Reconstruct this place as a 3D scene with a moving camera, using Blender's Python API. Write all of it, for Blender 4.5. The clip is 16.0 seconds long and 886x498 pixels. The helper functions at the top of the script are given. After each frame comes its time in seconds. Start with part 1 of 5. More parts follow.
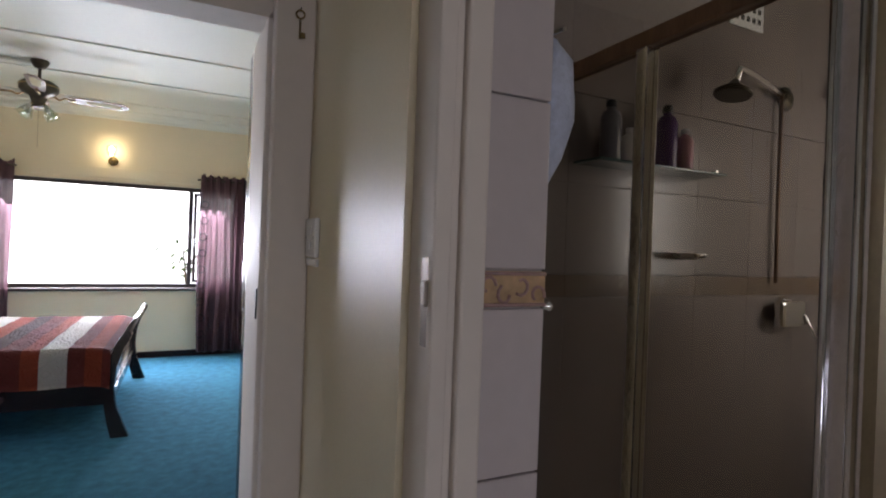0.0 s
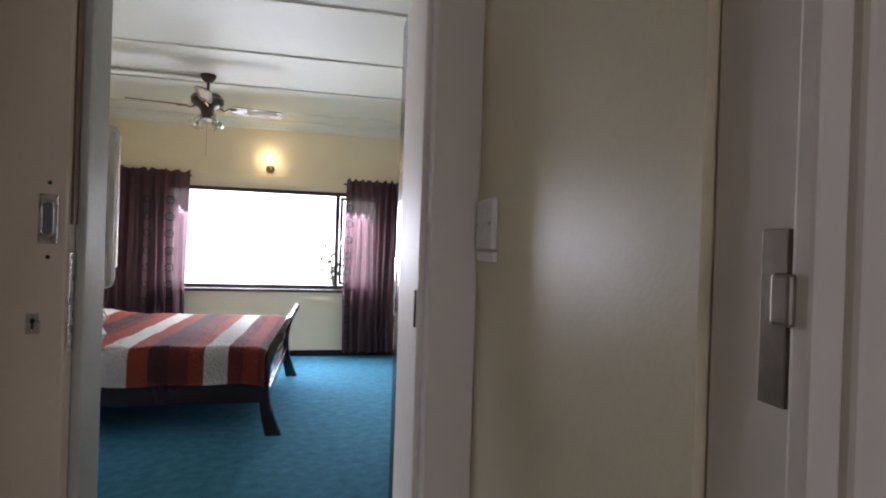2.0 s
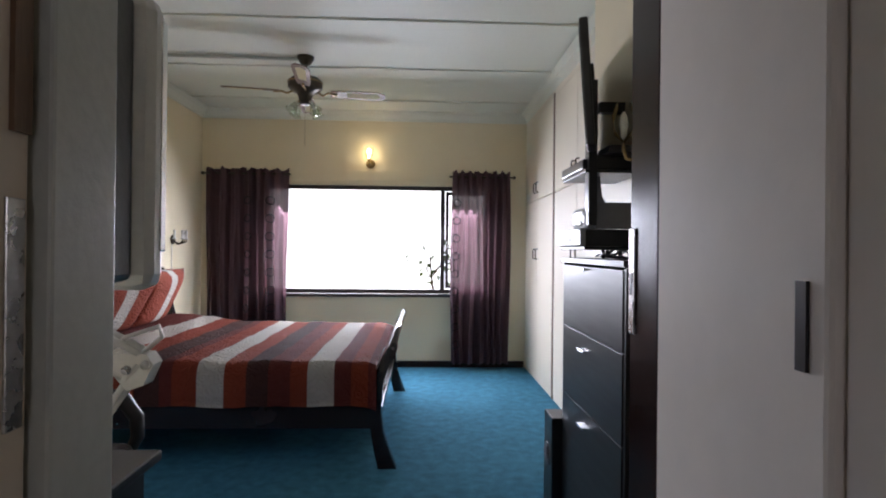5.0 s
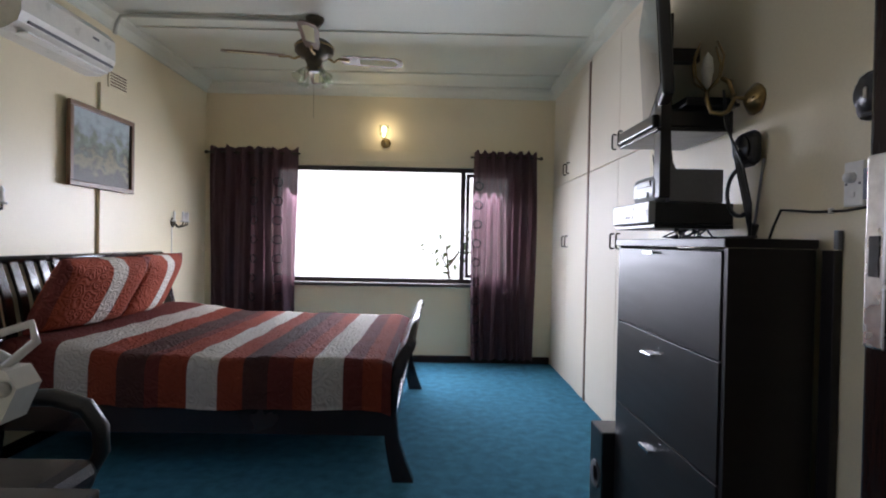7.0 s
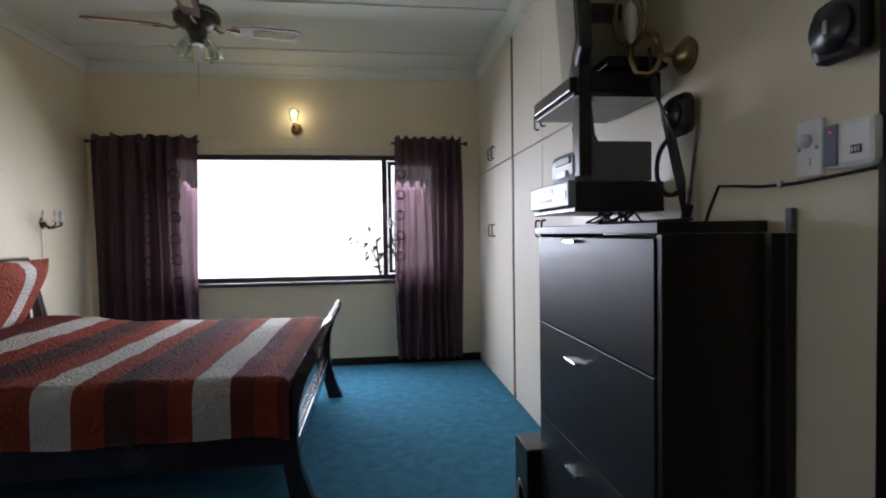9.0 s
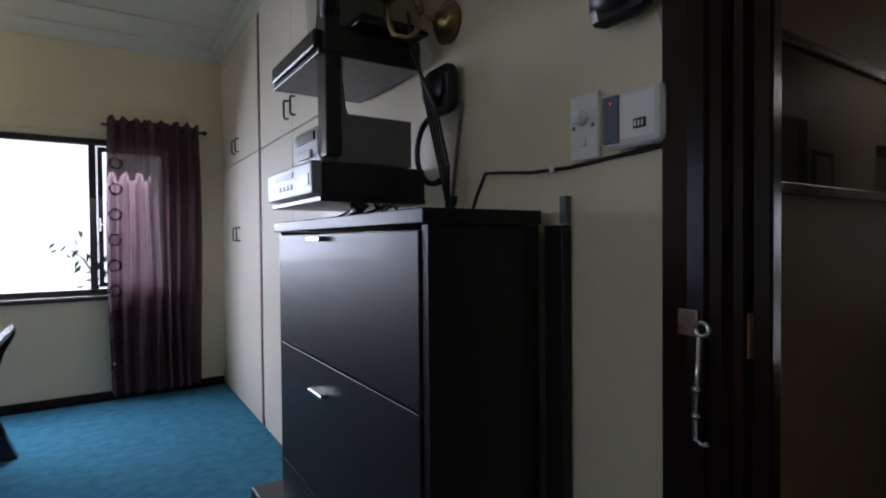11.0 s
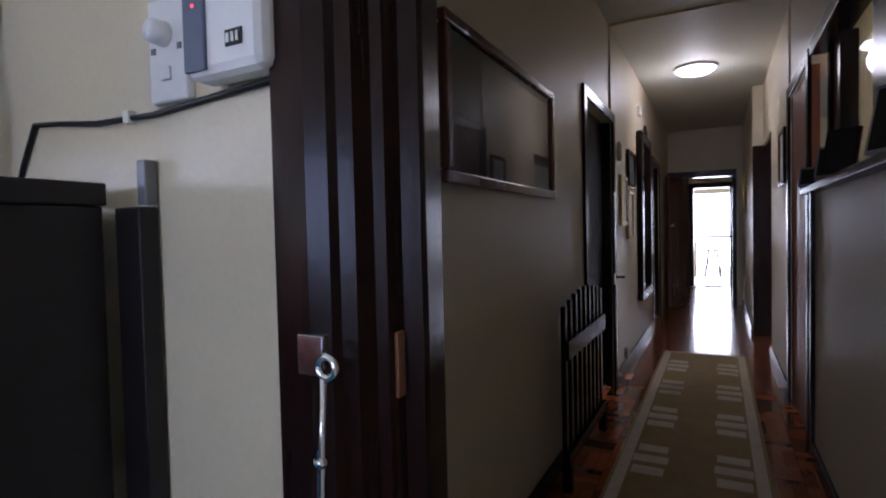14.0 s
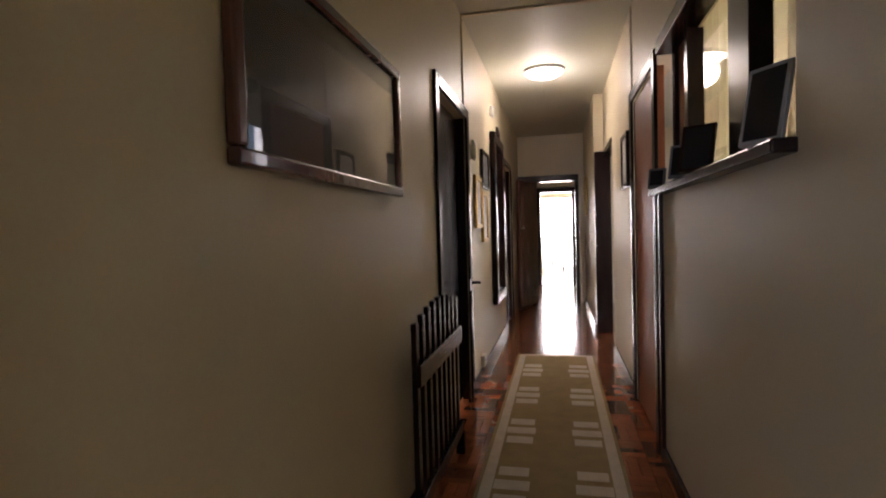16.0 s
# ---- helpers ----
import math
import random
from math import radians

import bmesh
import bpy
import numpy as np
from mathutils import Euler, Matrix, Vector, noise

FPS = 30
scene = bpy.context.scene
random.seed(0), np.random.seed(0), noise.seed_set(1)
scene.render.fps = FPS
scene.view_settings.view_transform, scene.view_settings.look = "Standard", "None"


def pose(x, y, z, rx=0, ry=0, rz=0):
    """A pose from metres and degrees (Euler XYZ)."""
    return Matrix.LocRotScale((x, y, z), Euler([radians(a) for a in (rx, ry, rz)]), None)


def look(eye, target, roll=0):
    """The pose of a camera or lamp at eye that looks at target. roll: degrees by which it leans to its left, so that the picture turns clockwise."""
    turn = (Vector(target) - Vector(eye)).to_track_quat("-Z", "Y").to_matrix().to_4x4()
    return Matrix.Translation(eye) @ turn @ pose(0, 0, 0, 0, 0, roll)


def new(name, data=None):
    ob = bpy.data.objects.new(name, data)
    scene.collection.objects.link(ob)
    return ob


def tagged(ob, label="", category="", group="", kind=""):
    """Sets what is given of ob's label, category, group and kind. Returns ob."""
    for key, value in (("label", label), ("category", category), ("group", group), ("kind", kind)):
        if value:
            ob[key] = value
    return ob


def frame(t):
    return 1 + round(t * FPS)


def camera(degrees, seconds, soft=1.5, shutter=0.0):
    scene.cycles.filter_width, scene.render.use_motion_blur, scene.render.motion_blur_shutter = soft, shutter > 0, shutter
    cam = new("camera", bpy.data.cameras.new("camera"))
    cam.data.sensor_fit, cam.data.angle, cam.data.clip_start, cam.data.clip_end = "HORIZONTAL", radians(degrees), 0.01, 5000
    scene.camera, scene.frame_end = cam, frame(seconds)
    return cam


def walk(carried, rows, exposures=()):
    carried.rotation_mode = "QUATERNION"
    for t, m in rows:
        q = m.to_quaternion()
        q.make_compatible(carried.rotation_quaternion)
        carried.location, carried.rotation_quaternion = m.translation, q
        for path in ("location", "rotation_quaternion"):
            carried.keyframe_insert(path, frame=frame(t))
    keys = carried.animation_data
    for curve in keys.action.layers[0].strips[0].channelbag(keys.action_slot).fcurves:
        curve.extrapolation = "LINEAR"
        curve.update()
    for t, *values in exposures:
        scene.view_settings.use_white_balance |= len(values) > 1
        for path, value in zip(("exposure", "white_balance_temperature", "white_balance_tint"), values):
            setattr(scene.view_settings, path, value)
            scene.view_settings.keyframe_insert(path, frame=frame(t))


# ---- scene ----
cam = camera(80.0, 16.0, soft=2.0)
PATH = [
    (0, (0.715, 0.911, 1.436), (1.593, 2.708, 1.43), 2.1),
    (0.5, (0.696, 0.987, 1.42), (1.43, 2.848, 1.416), 2.1),
    (1, (0.692, 1.079, 1.415), (1.3, 2.984, 1.412), 2.1),
    (1.5, (0.707, 1.187, 1.413), (1.21, 3.123, 1.407), 2.1),
    (2, (0.709, 1.307, 1.396), (1.121, 3.264, 1.392), 1.9),
    (2.5, (0.689, 1.408, 1.382), (1.018, 3.381, 1.38), 1.8),
    (3, (0.625, 1.566, 1.372), (0.887, 3.549, 1.373), 1.7),
    (3.5, (0.568, 1.717, 1.367), (0.767, 3.707, 1.369), 1.6),
    (4, (0.548, 1.832, 1.352), (0.695, 3.826, 1.358), 1.5),
    (4.2, (0.543, 1.878, 1.34), (0.676, 3.873, 1.36), 1.2),
    (6.3, (0.512, 2.378, 1.278), (0.532, 4.377, 1.261), 1.0),
    (6.5, (0.5, 2.412, 1.267), (0.527, 4.412, 1.253), 1.3),
    (7, (0.486, 2.516, 1.266), (0.514, 4.516, 1.24), 1.1),
    (7.5, (0.496, 2.583, 1.261), (0.537, 4.583, 1.229), 1.1),
    (8, (0.544, 2.672, 1.262), (0.625, 4.67, 1.227), 0.9),
    (8.2, (0.57, 2.716, 1.266), (0.672, 4.713, 1.231), 1.0),
    (10.3, (0.766, 3.06, 1.274), (1.55, 4.898, 1.19), -0.8),
    (10.5, (0.783, 3.103, 1.242), (1.673, 4.894, 1.215), 0.1),
    (11, (0.811, 3.161, 1.241), (1.899, 4.838, 1.205), -0.5),
    (11.5, (0.848, 3.185, 1.233), (2.108, 4.737, 1.198), -0.6),
    (12, (0.899, 3.207, 1.227), (2.291, 4.643, 1.184), -0.9),
    (12.5, (0.963, 3.233, 1.23), (2.463, 4.555, 1.183), -1.1),
    (13, (1.024, 3.261, 1.226), (2.628, 4.456, 1.176), -1.3),
    (13.5, (1.073, 3.269, 1.228), (2.768, 4.33, 1.168), -1.3),
    (14, (1.124, 3.265, 1.23), (2.895, 4.191, 1.166), -1.3),
    (14.5, (1.188, 3.285, 1.232), (3.015, 4.096, 1.167), -1.4),
    (15, (1.284, 3.328, 1.222), (3.163, 4.011, 1.159), -1.3),
    (15.5, (1.428, 3.329, 1.238), (3.349, 3.882, 1.168), -1.3),
    (16, (1.558, 3.344, 1.231), (3.51, 3.774, 1.165), -1.6),
]
EXPOSURES = [(0, 0.1, 6300, 19), (3.5, 0.1, 6300, 20), (4.2, -0.2, 6300, 20), (6.5, -0.75, 6200, 19), (8.0, -0.85, 6200, 18), (10.5, -1.4, 5900, 16),
             (12.0, -0.85, 5600, 18), (13.0, -0.25, 5200, 22), (14.0, 0.3, 5300, 25), (14.5, 0.45, 5450, 25), (15.2, 0.55, 5900, 25), (15.6, 0.95, 6400, 24), (16, 1.3, 6600, 24)]
walk(cam, [(t, look(eye, target, roll)) for t, eye, target, roll in PATH], EXPOSURES)


# ---- world and large lights ----
world = bpy.data.worlds.new("sky")
scene.world = world
world.use_nodes = True
wn = world.node_tree
sky = wn.nodes.new("ShaderNodeTexSky")
sky.sky_type = "NISHITA"
sky.sun_disc = False
sky.sun_elevation = radians(55)
sky.sun_rotation = radians(20)
wn.links.new(sky.outputs[0], wn.nodes["Background"].inputs[0])
wn.nodes["Background"].inputs[1].default_value = 0.12


def lamp(name, kind, m, energy, color, **more):
    data = bpy.data.lights.new(name, kind)
    data.energy, data.color = energy, color
    if "size" in more:
        data.shape, data.size, data.size_y = "RECTANGLE", more["size"], more["size_y"]
    if "radius" in more:
        data.shadow_soft_size = more["radius"]
    if "angle" in more:
        data.angle = more["angle"]
    ob = new(name, data)
    ob.matrix_world = m
    return ob


lamp("sun", "SUN", look((0, 0, 20), (1.5, -4.2, 12.0)), 1.2, (1.0, 0.96, 0.9), angle=radians(12))
lamp("bedroom_window_light", "AREA", look((0.05, 8.25, 1.44), (0.05, 6.2, -0.5)), 235, (0.84, 0.90, 1.0), size=2.2, size_y=1.1)
lamp("bathroom_window_light", "AREA", look((0.75, -0.72, 1.6), (0.9, 2.0, 1.3)), 6.0, (0.93, 0.93, 1.0), size=0.7, size_y=0.5)
lamp("veranda_light", "AREA", look((17.9, 3.43, 1.4), (12.0, 3.43, 0.8)), 55, (1.0, 0.98, 0.95), size=1.6, size_y=1.8)
lamp("west_window_light", "AREA", look((-2.0, 3.75, 1.35), (1.5, 3.4, 0.1)), 17, (0.70, 0.78, 1.0), size=1.2, size_y=0.9)
lamp("side_room_window_light", "AREA", look((3.6, 1.36, 1.7), (3.6, 2.5, 1.7)), 16, (1.0, 0.97, 0.85), size=1.2, size_y=0.8)

# ---- materials ----


def material(name, color, rough=0.6, metal=0.0, vary=0.12, scale=6.0, bump=0.05, bump_scale=80.0, coat=0.0, spec=0.5,
             stretch=None, per_object=0.0, per_island=0.0):
    """A surface with grain, a broad stain and fine relief."""
    m = bpy.data.materials.new(name)
    m.use_nodes = True
    nt = m.node_tree
    n, l = nt.nodes, nt.links
    b = n["Principled BSDF"]
    b.inputs["Roughness"].default_value, b.inputs["Metallic"].default_value = rough, metal
    b.inputs["Coat Weight"].default_value = coat
    b.inputs["Specular IOR Level"].default_value = spec
    tc = n.new("ShaderNodeTexCoord")
    mp = n.new("ShaderNodeMapping")
    if stretch:
        mp.inputs["Scale"].default_value = stretch
    l.new(tc.outputs["Object"], mp.inputs[0])
    broad, fine = n.new("ShaderNodeTexNoise"), n.new("ShaderNodeTexNoise")
    broad.inputs["Scale"].default_value, broad.inputs["Detail"].default_value = scale, 4
    fine.inputs["Scale"].default_value, fine.inputs["Detail"].default_value = bump_scale, 3
    l.new(mp.outputs[0], broad.inputs["Vector"])
    l.new(mp.outputs[0], fine.inputs["Vector"])
    mix = n.new("ShaderNodeMix")
    mix.data_type = "RGBA"
    mix.inputs[6].default_value = (*[c * (1 - vary) for c in color], 1)
    mix.inputs[7].default_value = (*[min(1, c * (1 + vary)) for c in color], 1)
    add = n.new("ShaderNodeMath")
    add.operation = "MULTIPLY_ADD"
    l.new(fine.outputs["Fac"], add.inputs[0])
    add.inputs[1].default_value = 0.4
    half = n.new("ShaderNodeMath")
    half.operation = "MULTIPLY"
    half.inputs[1].default_value = 0.6
    l.new(broad.outputs["Fac"], half.inputs[0])
    l.new(half.outputs[0], add.inputs[2])
    ramp = n.new("ShaderNodeMapRange")
    ramp.inputs[1].default_value, ramp.inputs[2].default_value = 0.3, 0.7
    l.new(add.outputs[0], ramp.inputs[0])
    l.new(ramp.outputs[0], mix.inputs[0])
    out = mix.outputs[2]
    if per_object or per_island:
        src = n.new("ShaderNodeObjectInfo") if per_object else n.new("ShaderNodeNewGeometry")
        hsv = n.new("ShaderNodeHueSaturation")
        r = n.new("ShaderNodeMapRange")
        amount = per_object or per_island
        r.inputs[3].default_value, r.inputs[4].default_value = 1 - amount, 1 + amount
        l.new(src.outputs["Random" if per_object else "Random Per Island"], r.inputs[0])
        l.new(r.outputs[0], hsv.inputs["Value"])
        l.new(out, hsv.inputs["Color"])
        out = hsv.outputs[0]
    l.new(out, b.inputs["Base Color"])
    rr = n.new("ShaderNodeMapRange")
    rr.inputs[3].default_value, rr.inputs[4].default_value = max(0.02, rough - 0.08), min(1, rough + 0.08)
    l.new(broad.outputs["Fac"], rr.inputs[0])
    l.new(rr.outputs[0], b.inputs["Roughness"])
    bp = n.new("ShaderNodeBump")
    bp.inputs["Strength"].default_value, bp.inputs["Distance"].default_value = bump, 0.01
    l.new(fine.outputs["Fac"], bp.inputs["Height"])
    l.new(bp.outputs[0], b.inputs["Normal"])
    return m


def glass(name, color=(1, 1, 1), rough=0.02):
    m = bpy.data.materials.new(name)
    m.use_nodes = True
    nt = m.node_tree
    nt.nodes.remove(nt.nodes["Principled BSDF"])
    mix, tr, gl, fr = (nt.nodes.new(k) for k in ("ShaderNodeMixShader", "ShaderNodeBsdfTransparent", "ShaderNodeBsdfGlossy", "ShaderNodeMapRange"))
    lw, pw = nt.nodes.new("ShaderNodeLayerWeight"), nt.nodes.new("ShaderNodeMath")
    pw.operation, pw.inputs[1].default_value = "POWER", 5.0
    nt.links.new(lw.outputs["Facing"], pw.inputs[0])
    nt.links.new(pw.outputs[0], fr.inputs[0])
    fr.inputs[3].default_value, fr.inputs[4].default_value = 0.03, 0.8
    tr.inputs[0].default_value, gl.inputs["Roughness"].default_value = (*color, 1), rough
    nt.links.new(fr.outputs[0], mix.inputs[0])
    nt.links.new(tr.outputs[0], mix.inputs[1])
    nt.links.new(gl.outputs[0], mix.inputs[2])
    nt.links.new(mix.outputs[0], nt.nodes["Material Output"].inputs[0])
    return m


def glow(name, color, strength):
    m = bpy.data.materials.new(name)
    m.use_nodes = True
    b = m.node_tree.nodes["Principled BSDF"]
    b.inputs["Base Color"].default_value = b.inputs["Emission Color"].default_value = (*color, 1)
    b.inputs["Emission Strength"].default_value = strength
    return m


def striped(name, axis, edges, colors, rough=0.85, bump=0.5, bump_scale=45.0):
    """Cloth in bands along one axis: edges in metres, one colour more than edges."""
    m = material(name, (0.5, 0.5, 0.5), rough, bump=bump, bump_scale=bump_scale, spec=0.2)
    nt = m.node_tree
    n, l = nt.nodes, nt.links
    b = n["Principled BSDF"]
    tc, sep = n.new("ShaderNodeTexCoord"), n.new("ShaderNodeSeparateXYZ")
    l.new(tc.outputs["Object"], sep.inputs[0])
    rng = n.new("ShaderNodeMapRange")
    lo, hi = edges[0] - 1.0, edges[-1] + 1.0
    rng.inputs[1].default_value, rng.inputs[2].default_value = lo, hi
    l.new(sep.outputs[axis], rng.inputs[0])
    ramp = n.new("ShaderNodeValToRGB")
    ramp.color_ramp.interpolation = "CONSTANT"
    e = ramp.color_ramp.elements
    e[0].position, e[0].color = 0, (*colors[0], 1)
    e.remove(e[1])
    for at, c in zip(edges, colors[1:]):
        k = e.new((at - lo) / (hi - lo))
        k.color = (*c, 1)
    l.new(rng.outputs[0], ramp.inputs[0])
    old = b.inputs["Base Color"].links[0].from_socket
    mul = n.new("ShaderNodeMix")
    mul.data_type, mul.blend_type = "RGBA", "OVERLAY"
    mul.inputs[0].default_value = 0.7
    l.new(ramp.outputs[0], mul.inputs[6])
    l.new(old, mul.inputs[7])
    l.new(mul.outputs[2], b.inputs["Base Color"])
    # swirling quilt stitches
    vor = n.new("ShaderNodeTexVoronoi")
    vor.feature = "SMOOTH_F1"
    vor.inputs["Scale"].default_value = 22
    wv = n.new("ShaderNodeMath")
    wv.operation = "SINE"
    ml = n.new("ShaderNodeMath")
    ml.operation = "MULTIPLY"
    ml.inputs[1].default_value = 26
    l.new(tc.outputs["Object"], vor.inputs["Vector"])
    l.new(vor.outputs["Distance"], ml.inputs[0])
    l.new(ml.outputs[0], wv.inputs[0])
    bp = n.new("ShaderNodeBump")
    bp.inputs["Strength"].default_value, bp.inputs["Distance"].default_value = 0.55, 0.006
    l.new(wv.outputs[0], bp.inputs["Height"])
    l.new(b.inputs["Normal"].links[0].from_socket, bp.inputs["Normal"])
    l.new(bp.outputs[0], b.inputs["Normal"])
    return m


CREAM = material("cream_wall_paint", (0.76, 0.67, 0.47), 0.42, vary=0.05, scale=2.0, bump=0.06, bump_scale=120)
HALLWALL = material("hall_wall_paint", (0.72, 0.63, 0.45), 0.45, vary=0.05, scale=2.0, bump=0.06, bump_scale=120)
CEIL = material("ceiling_paint", (0.70, 0.71, 0.62), 0.6, vary=0.05, scale=1.5, bump=0.05)
GLOSSCREAM = material("cream_gloss_paint", (0.77, 0.70, 0.62), 0.60, vary=0.05, scale=3.0, bump=0.10, bump_scale=18, spec=0.15)
DOORCREAM = material("door_cream_paint", (0.74, 0.63, 0.50), 0.35, vary=0.05, scale=3.0, bump=0.05, bump_scale=60)
GREYPAINT = material("worn_grey_paint", (0.50, 0.50, 0.44), 0.45, vary=0.10, scale=5.0, bump=0.08, bump_scale=60)
CARPET = material("blue_carpet", (0.050, 0.185, 0.275), 0.95, vary=0.35, scale=14.0, bump=0.9, bump_scale=160, spec=0.1)
DARKWOOD = material("dark_varnished_wood", (0.020, 0.009, 0.007), 0.22, vary=0.3, scale=3.0, bump=0.02, bump_scale=40, coat=0.04, spec=0.2, stretch=(6, 6, 0.6))
BLACKWOOD = material("black_brown_veneer", (0.016, 0.013, 0.013), 0.42, vary=0.25, scale=4.0, bump=0.05, bump_scale=60, coat=0.05, spec=0.3, stretch=(1, 1, 8))
BEDWOOD = material("dark_bed_wood", (0.018, 0.010, 0.010), 0.25, vary=0.3, scale=4.0, bump=0.05, bump_scale=50, coat=0.4)
REDWOOD = material("red_brown_door_wood", (0.36, 0.11, 0.04), 0.45, vary=0.25, scale=3.0, bump=0.06, bump_scale=40, coat=0.1, stretch=(8, 8, 0.6))
HALLDOOR = material("mahogany_door_wood", (0.12, 0.045, 0.035), 0.25, vary=0.25, scale=3.0, bump=0.05, coat=0.4, stretch=(8, 8, 0.6))
PARQUET = material("parquet_wood", (0.27, 0.080, 0.026), 0.16, vary=0.3, scale=8.0, bump=0.05, bump_scale=60, coat=0.5, per_island=0.45)
WARDROBE = material("wardrobe_laminate", (0.74, 0.67, 0.55), 0.55, vary=0.04, scale=2.0, bump=0.04, bump_scale=90)
BROWNSTRIP = material("brown_strip_wood", (0.16, 0.09, 0.05), 0.4, vary=0.3, stretch=(4, 4, 0.5))
BRASS = material("aged_brass", (0.28, 0.20, 0.09), 0.30, metal=1.0, vary=0.25, scale=20)
CHROME = material("chrome", (0.75, 0.75, 0.76), 0.12, metal=1.0, vary=0.08, scale=20, bump=0.02)
NICKEL = material("worn_nickel", (0.55, 0.53, 0.50), 0.28, metal=1.0, vary=0.2, scale=40)
BRONZE = material("dark_bronze", (0.06, 0.05, 0.035), 0.35, metal=0.7, vary=0.3, scale=30)
BLACKPLASTIC = material("black_plastic", (0.012, 0.012, 0.013), 0.32, vary=0.2, scale=20, bump=0.05)
GREYPLASTIC = material("grey_plastic", (0.16, 0.16, 0.17), 0.4, vary=0.1, scale=15)
SILVERPLASTIC = material("silver_plastic", (0.32, 0.33, 0.34), 0.42, metal=0.3, vary=0.1, scale=15)
WHITEPLASTIC = material("white_plastic", (0.80, 0.79, 0.76), 0.3, vary=0.04, scale=12, bump=0.03)
OFFWHITE = material("aged_white_enamel", (0.70, 0.68, 0.62), 0.3, vary=0.08, scale=12, bump=0.03)
FLOCK = material("black_leather", (0.014, 0.013, 0.015), 0.35, vary=0.3, scale=15, bump=0.25, bump_scale=150)
TILE = material("grey_pink_tile", (0.62, 0.56, 0.55), 0.12, vary=0.05, scale=3.0, bump=0.03, bump_scale=30, coat=0.3, per_object=0.04)
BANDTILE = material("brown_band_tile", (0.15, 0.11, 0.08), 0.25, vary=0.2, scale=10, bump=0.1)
# beige tile, base colour darkened to carry the dim light in the shower
SHOWERTILE = material("beige_shower_tile_dimmed", (0.21, 0.18, 0.165), 0.2, vary=0.08, scale=4, bump=0.03, per_object=0.04)
GROUT = material("grout", (0.45, 0.42, 0.39), 0.8)
RELIEF = material("relief_tile_glaze", (0.55, 0.38, 0.22), 0.3, vary=0.45, scale=16, bump=0.4, bump_scale=40)
RELIEFPINK = material("relief_tile_figure", (0.42, 0.27, 0.25), 0.3, vary=0.2, scale=20)
RUG = material("tan_rug", (0.36, 0.26, 0.12), 0.95, vary=0.15, scale=10, bump=0.5, bump_scale=220, spec=0.1)
RUGPALE = material("cream_rug_pile", (0.66, 0.57, 0.43), 0.95, vary=0.12, scale=14, bump=0.5, bump_scale=220, spec=0.1)
GOLD = material("gilt_frame", (0.60, 0.40, 0.12), 0.35, metal=0.8, vary=0.25, scale=30, bump=0.2)
ALU = material("dark_window_frame", (0.03, 0.022, 0.02), 0.4, vary=0.2, scale=20)
PANE = glass("window_glass")
SHOWERGLASS = glass("shower_glass", (0.80, 0.79, 0.78))
PICGLASS = glass("picture_glass", (0.9, 0.9, 0.9))
SHADE = glass("lamp_glass", (0.92, 0.95, 0.9))
TEALGLASS = material("teal_shelf_glass", (0.05, 0.10, 0.10), 0.08, vary=0.1)
MIRROR = material("mirror", (0.8, 0.8, 0.8), 0.02, metal=1.0, vary=0.01, bump=0.0)
SCREEN = material("dark_screen", (0.02, 0.02, 0.022), 0.06, vary=0.1, bump=0.0)
BULB = glow("lit_bulb", (1.0, 0.86, 0.55), 9)
DISC = glow("lit_ceiling_lamp", (1.0, 0.97, 0.95), 4.5)
LEAF = material("garden_leaf", (0.16, 0.24, 0.07), 0.6, vary=0.3, per_island=0.4)
GROUND = material("garden_grass", (0.30, 0.34, 0.16), 0.9, vary=0.3, scale=2)
BARK = material("bark", (0.16, 0.11, 0.07), 0.9, vary=0.3, scale=20, bump=0.6)
TAN = material("light_timber", (0.45, 0.26, 0.10), 0.4, vary=0.2, stretch=(5, 5, 1))
PALETILE = material("pale_floor_tile", (0.75, 0.72, 0.68), 0.3, vary=0.05)
YELLOWCLOTH = material("cream_curtain_cloth", (0.72, 0.66, 0.42), 0.9, vary=0.08, scale=10)
PAPER = material("white_paper", (0.75, 0.74, 0.72), 0.7, vary=0.05)
BLUECLOTH = material("pale_blue_towelling", (0.55, 0.60, 0.72), 0.95, vary=0.2, scale=12, bump=0.6)
PURPLEBOTTLE = material("purple_bottle", (0.10, 0.05, 0.16), 0.25, vary=0.2)
PINKBOTTLE = material("pink_bottle", (0.45, 0.22, 0.25), 0.3, vary=0.2)

_n, _l = YELLOWCLOTH.node_tree.nodes, YELLOWCLOTH.node_tree.links
_t, _m = _n.new("ShaderNodeBsdfTranslucent"), _n.new("ShaderNodeMixShader")
_t.inputs[0].default_value, _m.inputs[0].default_value = (0.72, 0.66, 0.42, 1), 0.5
_l.new(_n["Principled BSDF"].outputs[0], _m.inputs[1])
_l.new(_t.outputs[0], _m.inputs[2])
_l.new(_m.outputs[0], _n["Material Output"].inputs[0])

# sheer curtain: cloth that lets some daylight through
CURTAIN = material("plum_sheer_cloth", (0.10, 0.058, 0.068), 0.8, vary=0.25, scale=8, bump=0.2, bump_scale=200, spec=0.2, stretch=(5, 5, 0.5))
_n, _l = CURTAIN.node_tree.nodes, CURTAIN.node_tree.links
_t, _m, _tr = (_n.new(k) for k in ("ShaderNodeBsdfTranslucent", "ShaderNodeMixShader", "ShaderNodeBsdfTransparent"))
_t.inputs[0].default_value = (0.16, 0.085, 0.10, 1)
_m.inputs[0].default_value = 0.28
_l.new(_n["Principled BSDF"].outputs[0], _m.inputs[1])
_l.new(_t.outputs[0], _m.inputs[2])
